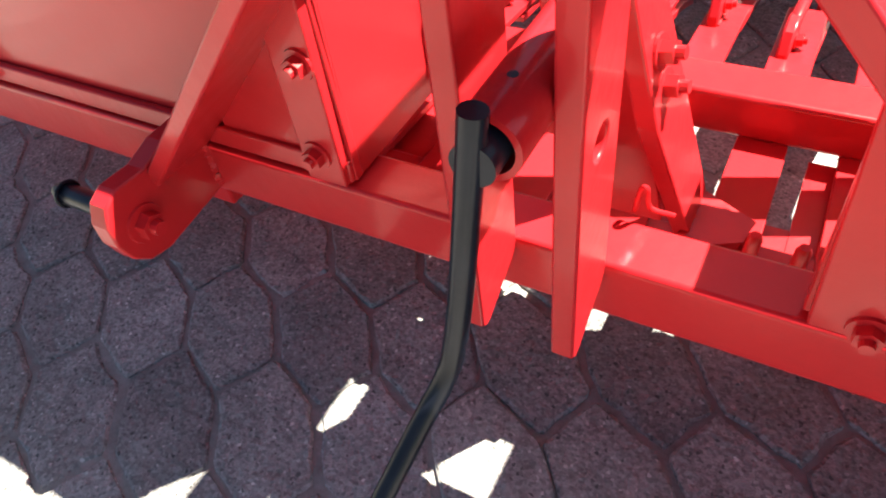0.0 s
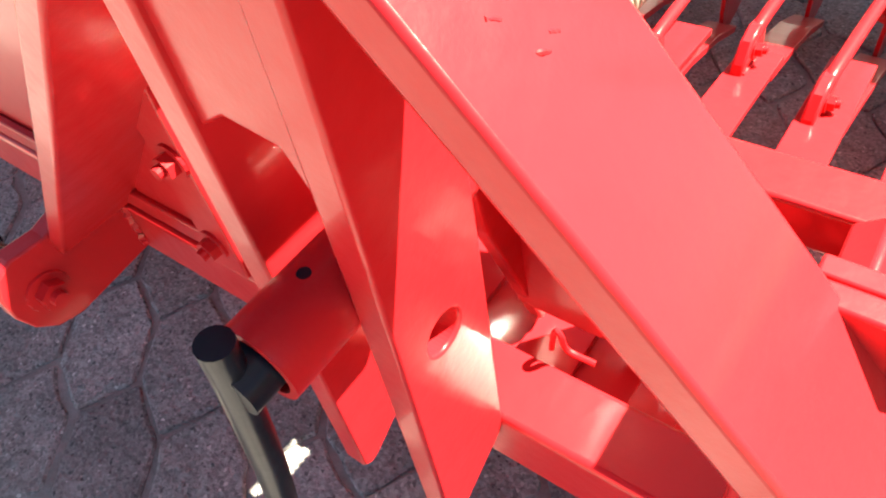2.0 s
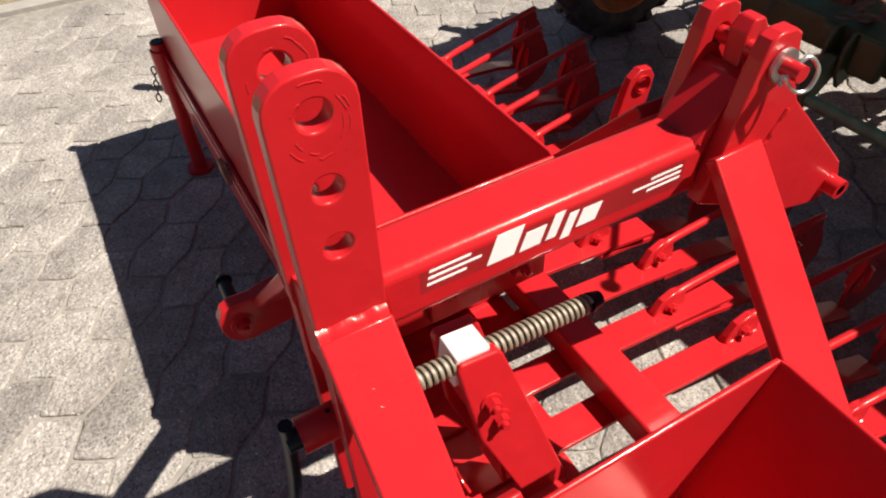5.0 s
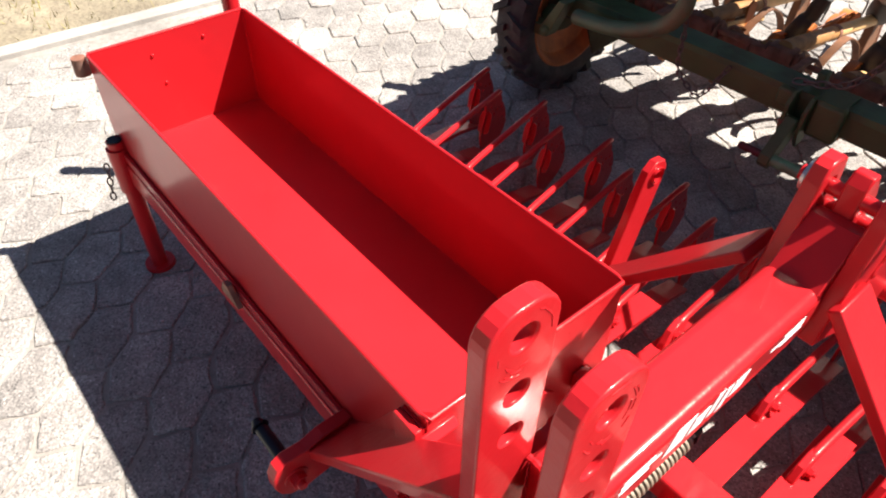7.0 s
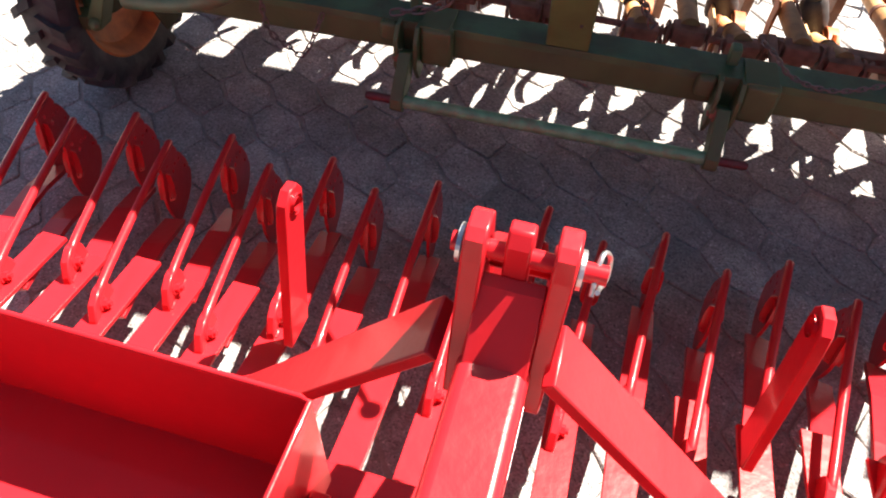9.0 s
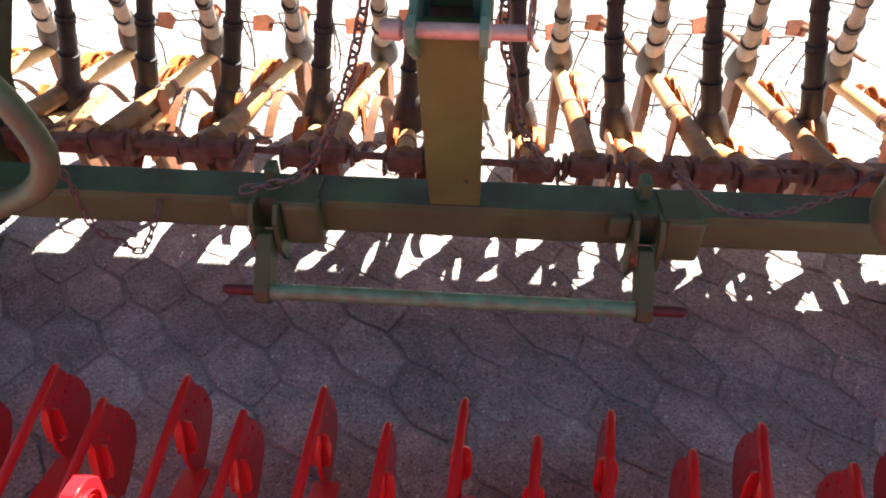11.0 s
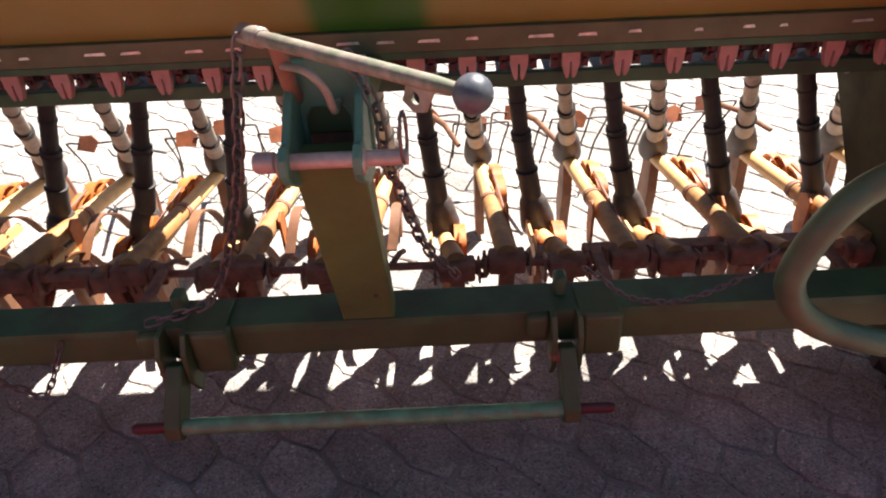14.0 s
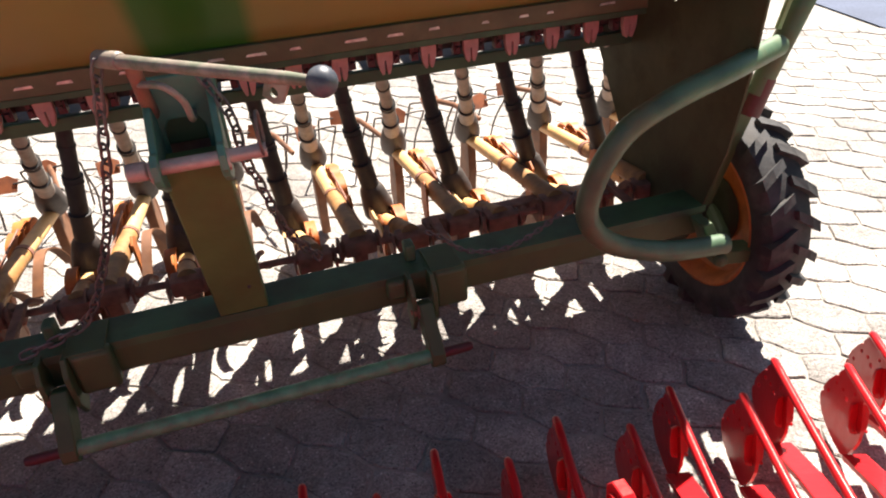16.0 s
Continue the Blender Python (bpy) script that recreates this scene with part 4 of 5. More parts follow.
for s, x in ((-1, -0.496), (1, 0.400)):
    bm = bm_new()
    tube(bm, [(x, 1.662, 0.302), (x + s * 0.066, 1.662, 0.302), (x + s * 0.076, 1.662, 0.302)], [0.0125, 0.0125, 0.009], 14)
    part("rod_end", bm, DULLRED, rod, "faded red rod end", smooth=True)

# seed hopper, metering row and shelf
HOP = bpy.data.materials.new("hopper_paint")
HOP.use_nodes = True
nt = HOP.node_tree
bs = nt.nodes["Principled BSDF"]
bs.inputs["Roughness"].default_value = 0.38
geo = nt.nodes.new("ShaderNodeNewGeometry")
sep = nt.nodes.new("ShaderNodeSeparateXYZ")
nt.links.new(geo.outputs["Position"], sep.inputs[0])
na = nt.nodes.new("ShaderNodeTexNoise")
na.inputs["Scale"].default_value, na.inputs["Detail"].default_value = 5.0, 7
nt.links.new(geo.outputs["Position"], na.inputs["Vector"])
mix = nt.nodes.new("ShaderNodeMix")
mix.data_type = "RGBA"
mix.inputs[6].default_value, mix.inputs[7].default_value = (0.25, 0.172, 0.044, 1), (0.35, 0.240, 0.064, 1)
nt.links.new(na.outputs["Fac"], mix.inputs["Factor"])
dist = nt.nodes.new("ShaderNodeMath")
dist.operation = "ADD"
dist.inputs[1].default_value = 0.03
nt.links.new(sep.outputs[0], dist.inputs[0])
ab = nt.nodes.new("ShaderNodeMath")
ab.operation = "ABSOLUTE"
nt.links.new(dist.outputs[0], ab.inputs[0])
mr = nt.nodes.new("ShaderNodeMapRange")
mr.inputs["From Min"].default_value, mr.inputs["From Max"].default_value = 0.15, 0.11
nt.links.new(ab.outputs[0], mr.inputs["Value"])
mg = nt.nodes.new("ShaderNodeMix")
mg.data_type = "RGBA"
mg.inputs[7].default_value = (0.05, 0.14, 0.02, 1)
nt.links.new(mr.outputs[0], mg.inputs["Factor"])
nt.links.new(mix.outputs[2], mg.inputs[6])
nt.links.new(mg.outputs[2], bs.inputs["Base Color"])

bm = bm_new()
prism(bm, [(2.212, 0.976), (1.765, 1.500), (2.880, 1.500), (2.583, 0.976)], "x", -1.190, 1.225, 0.006)
hp = part("seed_hopper", bm, HOP, drill, "ochre seed hopper with a green painted patch")
bm = bm_new()
box(bm, -1.22, 1.22, 2.196, 2.211, 0.924, 0.9755, 0.003)
box(bm, -1.22, 1.22, 2.211, 2.30, 0.962, 0.9755, 0.002)
part("hopper_sill", bm, SILL, hp, "grimy brown sill strip")
bm = bm_new()
box(bm, -1.22, 1.22, 2.200, 2.216, 0.906, 0.9237, 0.002)
part("sill_lip", bm, GREEN, hp, "dark green sill lip")
rnd = random.Random(4)
for k in range(20):
    bm = bm_new()
    x = -1.19 + k * 0.117 + rnd.uniform(-0.03, 0.03)
    z, w = 0.9480 + rnd.uniform(-0.002, 0.002), rnd.uniform(0.018, 0.060)
    prism(bm, [(x, z), (x + w, z + rnd.uniform(-0.001, 0.001)), (x + w - 0.003, z + 0.007), (x + 0.004, z + 0.006)], "y", 2.1935, 2.1956)
    part("worn_strip", bm, BARE, hp, "bare bright worn strip on the sill")
bm = bm_new()
box(bm, -1.33, 1.22, 2.262, 2.285, 0.806, 0.842, 0.003)
bar = part("metering_bar", bm, GREEN, drill, "dark green metering bar")
bm = bm_new()
box(bm, -1.33, 1.22, 2.290, 2.36, 0.862, 0.906, 0.003)
part("metering_shaft", bm, DARK, bar)
# plates added to set the drill's shadow edge; gaps let light slots through
x = -1.33
for k in range(-11, 10):
    xw = 0.054 + 0.1242 * k - 0.052
    if xw - 0.014 > x:
        bm = bm_new()
        box(bm, x, xw - 0.014, 2.288, 2.50, 0.812, 0.818)
        part("sun_stop_tray", bm, DARK, bar, "dark plate added under the metering row to block sun")
    x = xw + 0.016
bm = bm_new()
box(bm, x, 1.22, 2.288, 2.50, 0.812, 0.818)
part("sun_stop_tray", bm, DARK, bar, "dark plate added under the metering row to block sun")

bm = bm_new()
prism(bm, [(-0.0225, 0.900), (-0.0215, 0.866), (-0.0150, 0.842), (-0.0105, 0.832), (-0.0045, 0.832), (-0.0028, 0.842), (-0.0020, 0.872), (0.0020, 0.872), (0.0028, 0.842), (0.0045, 0.832), (0.0105, 0.832), (0.0150, 0.842), (0.0215, 0.866), (0.0225, 0.900)], "y", 2.236, 2.258, 0.003)
bm.transform(Matrix.Translation((0, -2.2, 0)))
bmesh.ops.recalc_face_normals(bm, faces=bm.faces)
clip_me = bpy.data.meshes.new("outlet_clip")
bm.to_mesh(clip_me)
bm.free()
clip_me.materials.append(PINK)
bm = bm_new()
for z in (0.870, 0.889):
    box(bm, -0.0055, 0.0055, 2.246, 2.258, z - 0.0055, z + 0.0055, 0.001)
box(bm, -0.010, 0.010, 2.258, 2.286, 0.852, 0.905)
bm.transform(Matrix.Translation((0, -2.2, 0)))
bmesh.ops.recalc_face_normals(bm, faces=bm.faces)
bolt_me = bpy.data.meshes.new("square_bolts")
bm.to_mesh(bolt_me)
bm.free()
bolt_me.materials.append(DULLRED)
ROWS = range(-11, 10)
for k in ROWS:
    c = part("outlet_clip", clip_me, None, drill, "faded red outlet clip", loc=(0.054 + 0.1242 * k + 0.062, 0, 0))
    for s in (-1, 1):
        part("square_bolts", bolt_me, None, c, "dark red plate with square bolts", loc=(s * 0.0355, 0, 0))

# hoses: black ones to the front row, grey ones to the back row; coulters under them
HINGE_Y, HINGE_Z = 2.105, 0.408


def bar_between(bm, p, w):
    """A flat leaf along the points p, w wide in x and a few millimetres thick."""
    rows_ = []
    for q in p:
        q = Vector(q)
        rows_.append([bm.verts.new(q + Vector((a * w, 0, b * 0.003))) for a, b in ((-0.5, -1), (0.5, -1), (0.5, 1), (-0.5, 1))])
    for a, b in zip(rows_, rows_[1:]):
        for m in range(4):
            bm.faces.new((a[m], a[(m + 1) % 4], b[(m + 1) % 4], b[m]))
    bm.faces.new(rows_[0][::-1])
    bm.faces.new(rows_[-1])


def seed_hose(k, rnd):
    """One hose with its rings and boot; returns the foot of the boot."""
    if k % 2 == 0:
        xb, yb, zb = (0.105 + 0.1425 * k if k >= 0 else 0.040 + 0.1445 * k + 0.0125 * max(0, -k - 6)), 2.42, 0.312
        mat, lab, cut, rad = RUBBER, "black telescopic seed hose", (0.36, 0.60), (0.0225, 0.0262, 0.0300)
    else:
        xb, yb, zb = 0.075 + 0.156 * k, 2.85, 0.345
        mat, lab, cut, rad = GREY_TUBE, "grey ribbed telescopic seed hose", (0.40, 0.62), (0.0205, 0.0250, 0.0295)
    xb += rnd.uniform(-0.006, 0.006)
    a, b = at(0.0622 + 0.1242 * k, 2.36, 0.835), at(xb, yb, zb)
    sag = Vector((rnd.uniform(-0.008, 0.008), 0.0, -0.006))
    c1, c2, c3 = a.lerp(b, cut[0]) + sag, a.lerp(b, cut[1]) + sag, a.lerp(b, 0.80) + sag * 0.5
    bm = bm_new()
    tube(bm, [a, c1], rad[0], 16)
    tube(bm, [c1, c2], rad[1], 16)
    tube(bm, [c2, c3], rad[2], 16)
    h = part("seed_hose", bm, mat, drill, lab, smooth=True)
    d = (b - a).normalized()
    for c, r0 in ((a.lerp(c1, 0.5), rad[0]), (c1, rad[1]), (c1 + d * 0.018, rad[1]), (c2, rad[2])):
        bm = bm_new()
        tube(bm, [c - d * 0.004, c + d * 0.004], r0 + 0.0028, 16)
        part("hose_ring", bm, RUBBER, h, smooth=True)
    bm = bm_new()
    tube(bm, [c3 - d * 0.012, c3 + d * 0.006, b - d * 0.030, b, b + d * 0.012], [rad[2] * 1.05, rad[2] * 1.36, rad[2] * 1.72, rad[2] * 1.74, rad[2] * 1.1], 16)
    part("boot", bm, BOOT, h, "dark rubber boot", smooth=True)
    return xb, yb, zb


def coulter(k, xb, yb, zb, rnd):
    """A coulter: arm and sleeve from the hinge block to the boot, shoe, clamp, leaf clips and chain strap."""
    back = k % 2
    side = 1 if xb > DX else -1
    hx = xb + (0.050 if side > 0 else -0.020) if back else xb + 0.040
    start = at(hx, HINGE_Y, HINGE_Z + (0.012 if back else -0.008))
    end = at(xb, yb - 0.015, zb - 0.020)
    fj = 0.50 if back else 0.44
    bm = bm_new()
    tube(bm, [start.lerp(end, fj - 0.03), start.lerp(end, 0.75), end], [0.0250, 0.0245, 0.0225], 14)
    arm = part("coulter_arm", bm, YELLOW, drill, "yellow-orange coulter arm", smooth=True)
    # lower half of the arm, with its shade put into the colour
    bm = bm_new()
    tube(bm, [start, start.lerp(end, 0.2), start.lerp(end, fj)], [0.0290, 0.0285, 0.0272], 14)
    part("arm_sleeve", bm, SLEEVE, arm, "brown arm sleeve, its colour darkened for shade", smooth=True)
    bm = bm_new()
    tube(bm, [start.lerp(end, fj - 0.012), start.lerp(end, fj + 0.016)], 0.0300, 14)
    part("arm_collar", bm, RUST, arm, smooth=True)
    # shoe under the boot
    w = 0.017 if back else 0.015
    lean = rnd.uniform(-0.015, 0.015)
    bm = bm_new()
    prism(bm, [(end.y - 0.032, end.z + 0.012), (end.y + 0.036, end.z + 0.012), (end.y + 0.070, end.z - 0.12), (end.y + 0.060 + lean, 0.010), (end.y + 0.000 + lean, 0.004), (end.y - 0.040, end.z - 0.13)], "x", end.x - w, end.x + w, 0.004)
    shoe = part("coulter_shoe", bm, SHOE, arm, "rusty orange coulter shoe, darkened for shade")
    bm = bm_new()
    tube(bm, smooth_path([end + Vector((0.0, 0.05, 0.0)), end + Vector((0.004, 0.075, -0.10)), end + Vector((0.0, 0.085, -0.20)), Vector((end.x, end.y + 0.06, 0.02))], 4), 0.0165, 10)
    part("seed_tube", bm, RUST, shoe, "rusty seed tube", smooth=True)
    # hinge block on the shaft
    jo = 0.0009 * (k % 7)
    bm = bm_new()
    box(bm, start.x - 0.048, start.x + 0.048, start.y - 0.030 + jo, start.y + 0.030 + jo, start.z - 0.046 + jo, start.z + 0.006 + jo, 0.007)
    hb = part("hinge_block", bm, RUST, arm, "rust-brown hinge block", smooth=True)
    for sx in (-1, 1):
        bm = bm_new()
        hexbolt(bm, (start.x + sx * 0.048, start.y + jo, start.z - 0.012), (sx, 0, 0), 0.012, 0.010)
        part("bolt", bm, RUST, hb)
    bm = bm_new()
    prism(bm, [(start.y - 0.020, start.z - 0.045), (start.y + 0.030, start.z - 0.045), (start.y + 0.055, start.z - 0.17), (start.y + 0.020, start.z - 0.19)], "x", start.x - 0.020, start.x + 0.020, 0.003)
    part("hinge_leg", bm, RUST, hb)
    tilt_ = rnd.uniform(-0.02, 0.02)
    for o in (-0.062, 0.056):
        bm = bm_new()
        prism(bm, [(start.y - 0.030, start.z - 0.050), (start.y - 0.028, start.z - 0.012), (start.y - 0.006, start.z + 0.008 + tilt_ * 0.6), (start.y + 0.026, start.z + 0.002), (start.y + 0.062, start.z - 0.032), (start.y + 0.050, start.z - 0.062), (start.y + 0.008, start.z - 0.068)], "x", start.x + o, start.x + o + 0.007, 0.0015)
        part("hinge_cheek", bm, RUST, hb)
    bm = bm_new()
    tube(bm, smooth_path([start + Vector((0.052, 0.03, -0.050)), start + Vector((0.075, 0.00, -0.035 + tilt_)), start + Vector((0.095, 0.045, -0.020)), start + Vector((0.105, 0.105, -0.060 + tilt_))], 4), 0.0085, 8)
    part("cranked_link", bm, RUST, hb, smooth=True)
    # clamp plate and bent leaf clips
    cm = start.lerp(end, 0.34 if back else 0.60)
    sx = 0.030 if k % 4 < 2 else -0.038
    bm = bm_new()
    prism(bm, [(cm.y - 0.022, cm.z - 0.11), (cm.y - 0.030, cm.z + 0.025), (cm.y, cm.z + 0.042), (cm.y + 0.034, cm.z + 0.024), (cm.y + 0.038, cm.z - 0.06), (cm.y + 0.012, cm.z - 0.12)], "x", cm.x + sx, cm.x + sx + 0.008, 0.0015)
    part("clamp_plate", bm, ORANGE, arm, "orange clamp plate")
    if side < 0:
        bm = bm_new()
        c = start.lerp(end, 0.42) + Vector((0.046, 0, -0.030))
        bar_between(bm, smooth_path([c + Vector((0, -0.10, -0.045)), c + Vector((0.01, -0.03, 0.012)), c + Vector((0.015, 0.04, 0.030)), c + Vector((0.03, 0.11, -0.010)), c + Vector((0.045, 0.15, -0.090))], 3), 0.030)
        part("leaf_spring", bm, SHOE, arm, "rusty orange leaf spring", smooth=True)
    for f, rise in ((0.60, 0.034), (0.70, 0.044), (0.78, 0.030)) if back else ((0.74, 0.036), (0.84, 0.026)):
        c = start.lerp(end, f)
        o = -0.040 if side < 0 else 0.040
        bm = bm_new()
        bar_between(bm, smooth_path([c + Vector((o, -0.060, -0.020)), c + Vector((o, -0.045, 0.020)), c + Vector((o, -0.005, rise)), c + Vector((o, 0.040, rise - 0.004)), c + Vector((o, 0.070, 0.004)), c + Vector((o, 0.080, -0.040))], 3), 0.034)
        part("leaf_clip", bm, ORANGE, arm, "bent orange leaf clip", smooth=True)
    bm = bm_new()
    if back:
        o = Vector((0.034 * side, 0, 0))
        tube(bm, [start.lerp(end, 0.10) + o + Vector((0, 0, -0.02)), start.lerp(end, 0.62) + o * 0.6 + Vector((0, 0, 0.055))], 0.0042, 8)
        part("tension_rod", bm, RUST, arm, smooth=True)
    else:
        y0, z0 = start.y + 0.06, start.z - 0.03
        fx = start.x - 0.062 * side
        prism(bm, [(y0, z0), (y0 + 0.03, z0 + 0.016), (y0 + 0.33, z0 - 0.030), (y0 + 0.33, z0 - 0.062), (y0 + 0.02, z0 - 0.030)], "x", fx - 0.012, fx - 0.004, 0.001,
              holes=[(y0 + 0.09, z0 - 0.012, 0.007), (y0 + 0.17, z0 - 0.026, 0.007), (y0 + 0.25, z0 - 0.036, 0.007)])
        part("pressure_strap", bm, YELLOW, arm, "drilled yellow strap")


for k in ROWS:
    rnd = random.Random(k + 50)
    coulter(k, *seed_hose(k, rnd), rnd)
bm = bm_new()
tube(bm, [at(-1.30, HINGE_Y, HINGE_Z - 0.014), at(1.20, HINGE_Y, HINGE_Z - 0.014)], 0.011, 12)
part("hinge_shaft", bm, RUST, drill, smooth=True)
# bars added to cover lit ground and close up the dark hinge band
for xa, xb in ((-1.30, -0.64), (0.50, 1.16)):
    bm = bm_new()
    box(bm, xa, xb, 2.150, 2.196, 0.330, 0.376, 0.005)
    part("hinge_filler_bar", bm, RUST, drill, "rust-brown filler bar added to darken the hinge row")
for x in (-1.16, -0.62, -0.05, 0.52, 1.1):
    bm = bm_new()
    box(bm, x - 0.012, x + 0.012, 1.88, 2.13, 0.40, 0.418, 0.003)
    part("shaft_bearer", bm, RUST, drill)

# trailing harrow with orange tags and dark wire tines
for k in range(14):
    rnd = random.Random(k + 900)
    x = -1.38 + k * 0.205 + rnd.uniform(-0.04, 0.04)
    bm = bm_new()
    y = 3.26 + 0.10 * (k % 2)
    q = bm_new()
    prism(q, [(-0.045, -0.03), (0.035, -0.036), (0.050, 0.012), (0.020, 0.036), (-0.040, 0.030)], "y", -0.004, 0.004, 0.001)
    merge(bm, q, Matrix.Translation((x, y, 0.27)) @ Matrix.Rotation(radians(rnd.uniform(-25, 25)), 4, "Z") @ Matrix.Rotation(radians(-35), 4, "X"))
    tag = part("harrow_tag", bm, TAG, drill, "orange harrow clamp plate")
    bm = bm_new()
    tube(bm, smooth_path([(x + 0.03, y, 0.27), (x + 0.12, y + 0.01, 0.27), (x + 0.135, y + 0.02, 0.25), (x + 0.115, y + 0.10, 0.12), (x + 0.10, y + 0.13, 0.008)], 4), 0.0045, 8)
    tube(bm, smooth_path([(x - 0.03, y, 0.27), (x - 0.085, y + 0.01, 0.27), (x - 0.095, y + 0.02, 0.25), (x - 0.10, y + 0.10, 0.12), (x - 0.12, y + 0.13, 0.008)], 4), 0.0045, 8)
    part("wire_tine", bm, DARK, tag, "dark spring wire tine", smooth=True)
    if k % 2:
        bm = bm_new()
        tube(bm, [(x + 0.02, y - 0.005, 0.275), (x + 0.07, y - 0.16, 0.30), (x + 0.12, y - 0.36, 0.30)], [0.014, 0.012, 0.010], 10, flat=0.6)
        part("harrow_arm", bm, SHOE, tag, "orange harrow arm", smooth=True)

# side panels, handrails and wheels
for s in (-1, 1):
    DX = -0.048 if s > 0 else -0.150
    xp, top_z = (1.224, 1.487) if s > 0 else (-1.340, 1.08)
    bm = bm_new()
    prism(bm, [(1.815, 0.400), (1.790, 0.50), (1.742, 0.66), (1.714, 0.88), (1.705, 1.06), (1.700, top_z), (2.740 if s > 0 else 2.46, top_z), (2.480, 0.960), (2.435, 0.735), (2.265, 0.52), (2.20, 0.23), (1.90, 0.22)], "x", xp - 0.004, xp + 0.004, 0.001,
          holes=[(1.93, 0.80, 0.005), (1.94, 0.76, 0.005), (2.05, 0.98, 0.010)])
    part("side_panel", bm, PANEL, drill, "grimy dark green-brown side panel")
    bm = bm_new()
    px0, pxm, px1 = DX + s * 1.300, DX + s * 1.412, DX + s * 1.500
    prism(bm, [(px0 - 0.026, 0.44), (px0 + 0.026, 0.44), (pxm + 0.026, 0.79), (pxm - 0.026, 0.79)], "y", 1.833, 1.845, 0.002)
    part("post_strap", bm, OLIVE, drill, "flat olive post strap")
    bm = bm_new()
    if s > 0:
        tube(bm, [(pxm - 0.006, 1.835, 0.76), (px1, 1.832, 1.02), (DX + 1.66, 1.83, 1.49)], 0.029, 18)
        part("rail_post", bm, RAIL, drill, "thick green tubular rail post", smooth=True)
        bm = bm_new()
        tube(bm, [(pxm + 0.008, 1.822, 0.935), (px1 - 0.040, 1.820, 1.12), (px1 + 0.080, 1.818, 1.48)], 0.017, 10, flat=0.5)
        part("post_stay", bm, PALEGREEN, drill, "pale green flat stay beside the rail post", smooth=True)
    else:
        tube(bm, [(pxm + 0.006, 1.835, 0.76), (pxm - 0.03, 1.834, 0.86)], 0.029, 18)
        part("rail_post", bm, RAIL, drill, "thick green tubular rail post", smooth=True)
    bm = bm_new()
    pts = [(1.350, 1.812, 0.918), (1.13, 1.700, 0.922), (0.985, 1.670, 0.896), (0.886, 1.660, 0.858), (0.832, 1.655, 0.815), (0.793, 1.655, 0.745), (0.772, 1.655, 0.665),
           (0.785, 1.655, 0.610), (0.820, 1.655, 0.565), (0.890, 1.660, 0.519), (1.032, 1.670, 0.468), (1.200, 1.680, 0.445)]
    pts = [at(x if s > 0 else -0.109 - x, y, z) for x, y, z in pts]
    tube(bm, smooth_path(pts, 5), 0.0275, 18)
    part("handrail", bm, RAIL, drill, "bent green tubular guard rail", smooth=True)
    bm = bm_new()
    tube(bm, [(pxm - s * 0.018, 1.835, 0.705), (pxm + s * 0.012, 1.835, 0.805)], 0.0305, 16)
    part("rail_sleeve", bm, DULLRED, drill, "faded dark red sleeve", smooth=True)
    bm = bm_new()
    xa = DX + s * 1.20
    prism(bm, [(xa, 0.47), (xa + s * 0.03, 0.475), (xa + s * 0.10, 0.36), (xa + s * 0.20, 0.345), (xa + s * 0.20, 0.305), (xa + s * 0.07, 0.32)], "y", 1.70, 1.76, 0.003)
    tube(bm, [(xa + s * 0.10, 1.73, 0.33), (xa + s * 0.16, 1.80, 0.345), (xa + s * 0.21, 1.93, 0.352)], 0.022, 12)
    ball(bm, (xa + s * 0.075, 1.695, 0.345), 0.020, 12, 8)
    part("axle_arm", bm, OLIVE, drill, "olive stub axle arm")
    # wheel
    wx, wy, wz = (DX + 1.448 if s > 0 else DX - 1.400), 1.950, 0.337
    R, W = 0.333, 0.148
    bm = bm_new()
    prof = [(-0.42, 0.70), (-0.50, 0.80), (-0.50, 0.90), (-0.42, 0.965), (-0.25, 0.985), (0, 0.99), (0.25, 0.985), (0.42, 0.965), (0.50, 0.90), (0.50, 0.80), (0.42, 0.70)]
    nseg = 64
    rings = []
    for i in range(nseg):
        a = 2 * math.pi * i / nseg
        rings.append([bm.verts.new((wx + u * W, wy + math.cos(a) * v * R, wz + math.sin(a) * v * R)) for u, v in prof])
    for i in range(nseg):
        for j in range(len(prof) - 1):
            bm.faces.new((rings[i][j], rings[i][j + 1], rings[(i + 1) % nseg][j + 1], rings[(i + 1) % nseg][j]))
    wheel = part("wheel", bm, TYRE, drill, "black lugged tyre on an orange rim", smooth=True)
    bm = bm_new()
    lugs = 22
    for i in range(lugs * 2):
        sd = 1 if i % 2 else -1
        a0 = 2 * math.pi * i / (lugs * 2)
        vs = []
        for rr in (0.975, 1.045):
            for u, da, wd in ((0.02 * sd, 0.0, 0.066), (0.30 * sd, 0.070, 0.072), (0.53 * sd, 0.140, 0.080)):
                edge = rr if abs(u) < 0.4 else (rr - 0.03 if rr > 1 else 0.88)
                for e in (-wd / 2, wd / 2):
                    a = a0 + da + e * 1.15
                    vs.append(bm.verts.new((wx + u * W, wy + math.cos(a) * edge * R, wz + math.sin(a) * edge * R)))
        L, U = vs[:6], vs[6:]
        for j in (0, 2):
            bm.faces.new((U[j], U[j + 1], U[j + 3], U[j + 2]))
            bm.faces.new((L[j], L[j + 2], U[j + 2], U[j]))
            bm.faces.new((L[j + 1], U[j + 1], U[j + 3], L[j + 3]))
        bm.faces.new((L[0], U[0], U[1], L[1]))
        bm.faces.new((L[4], L[5], U[5], U[4]))
    part("tread", bm, TYRE, wheel)
    bm = bm_new()
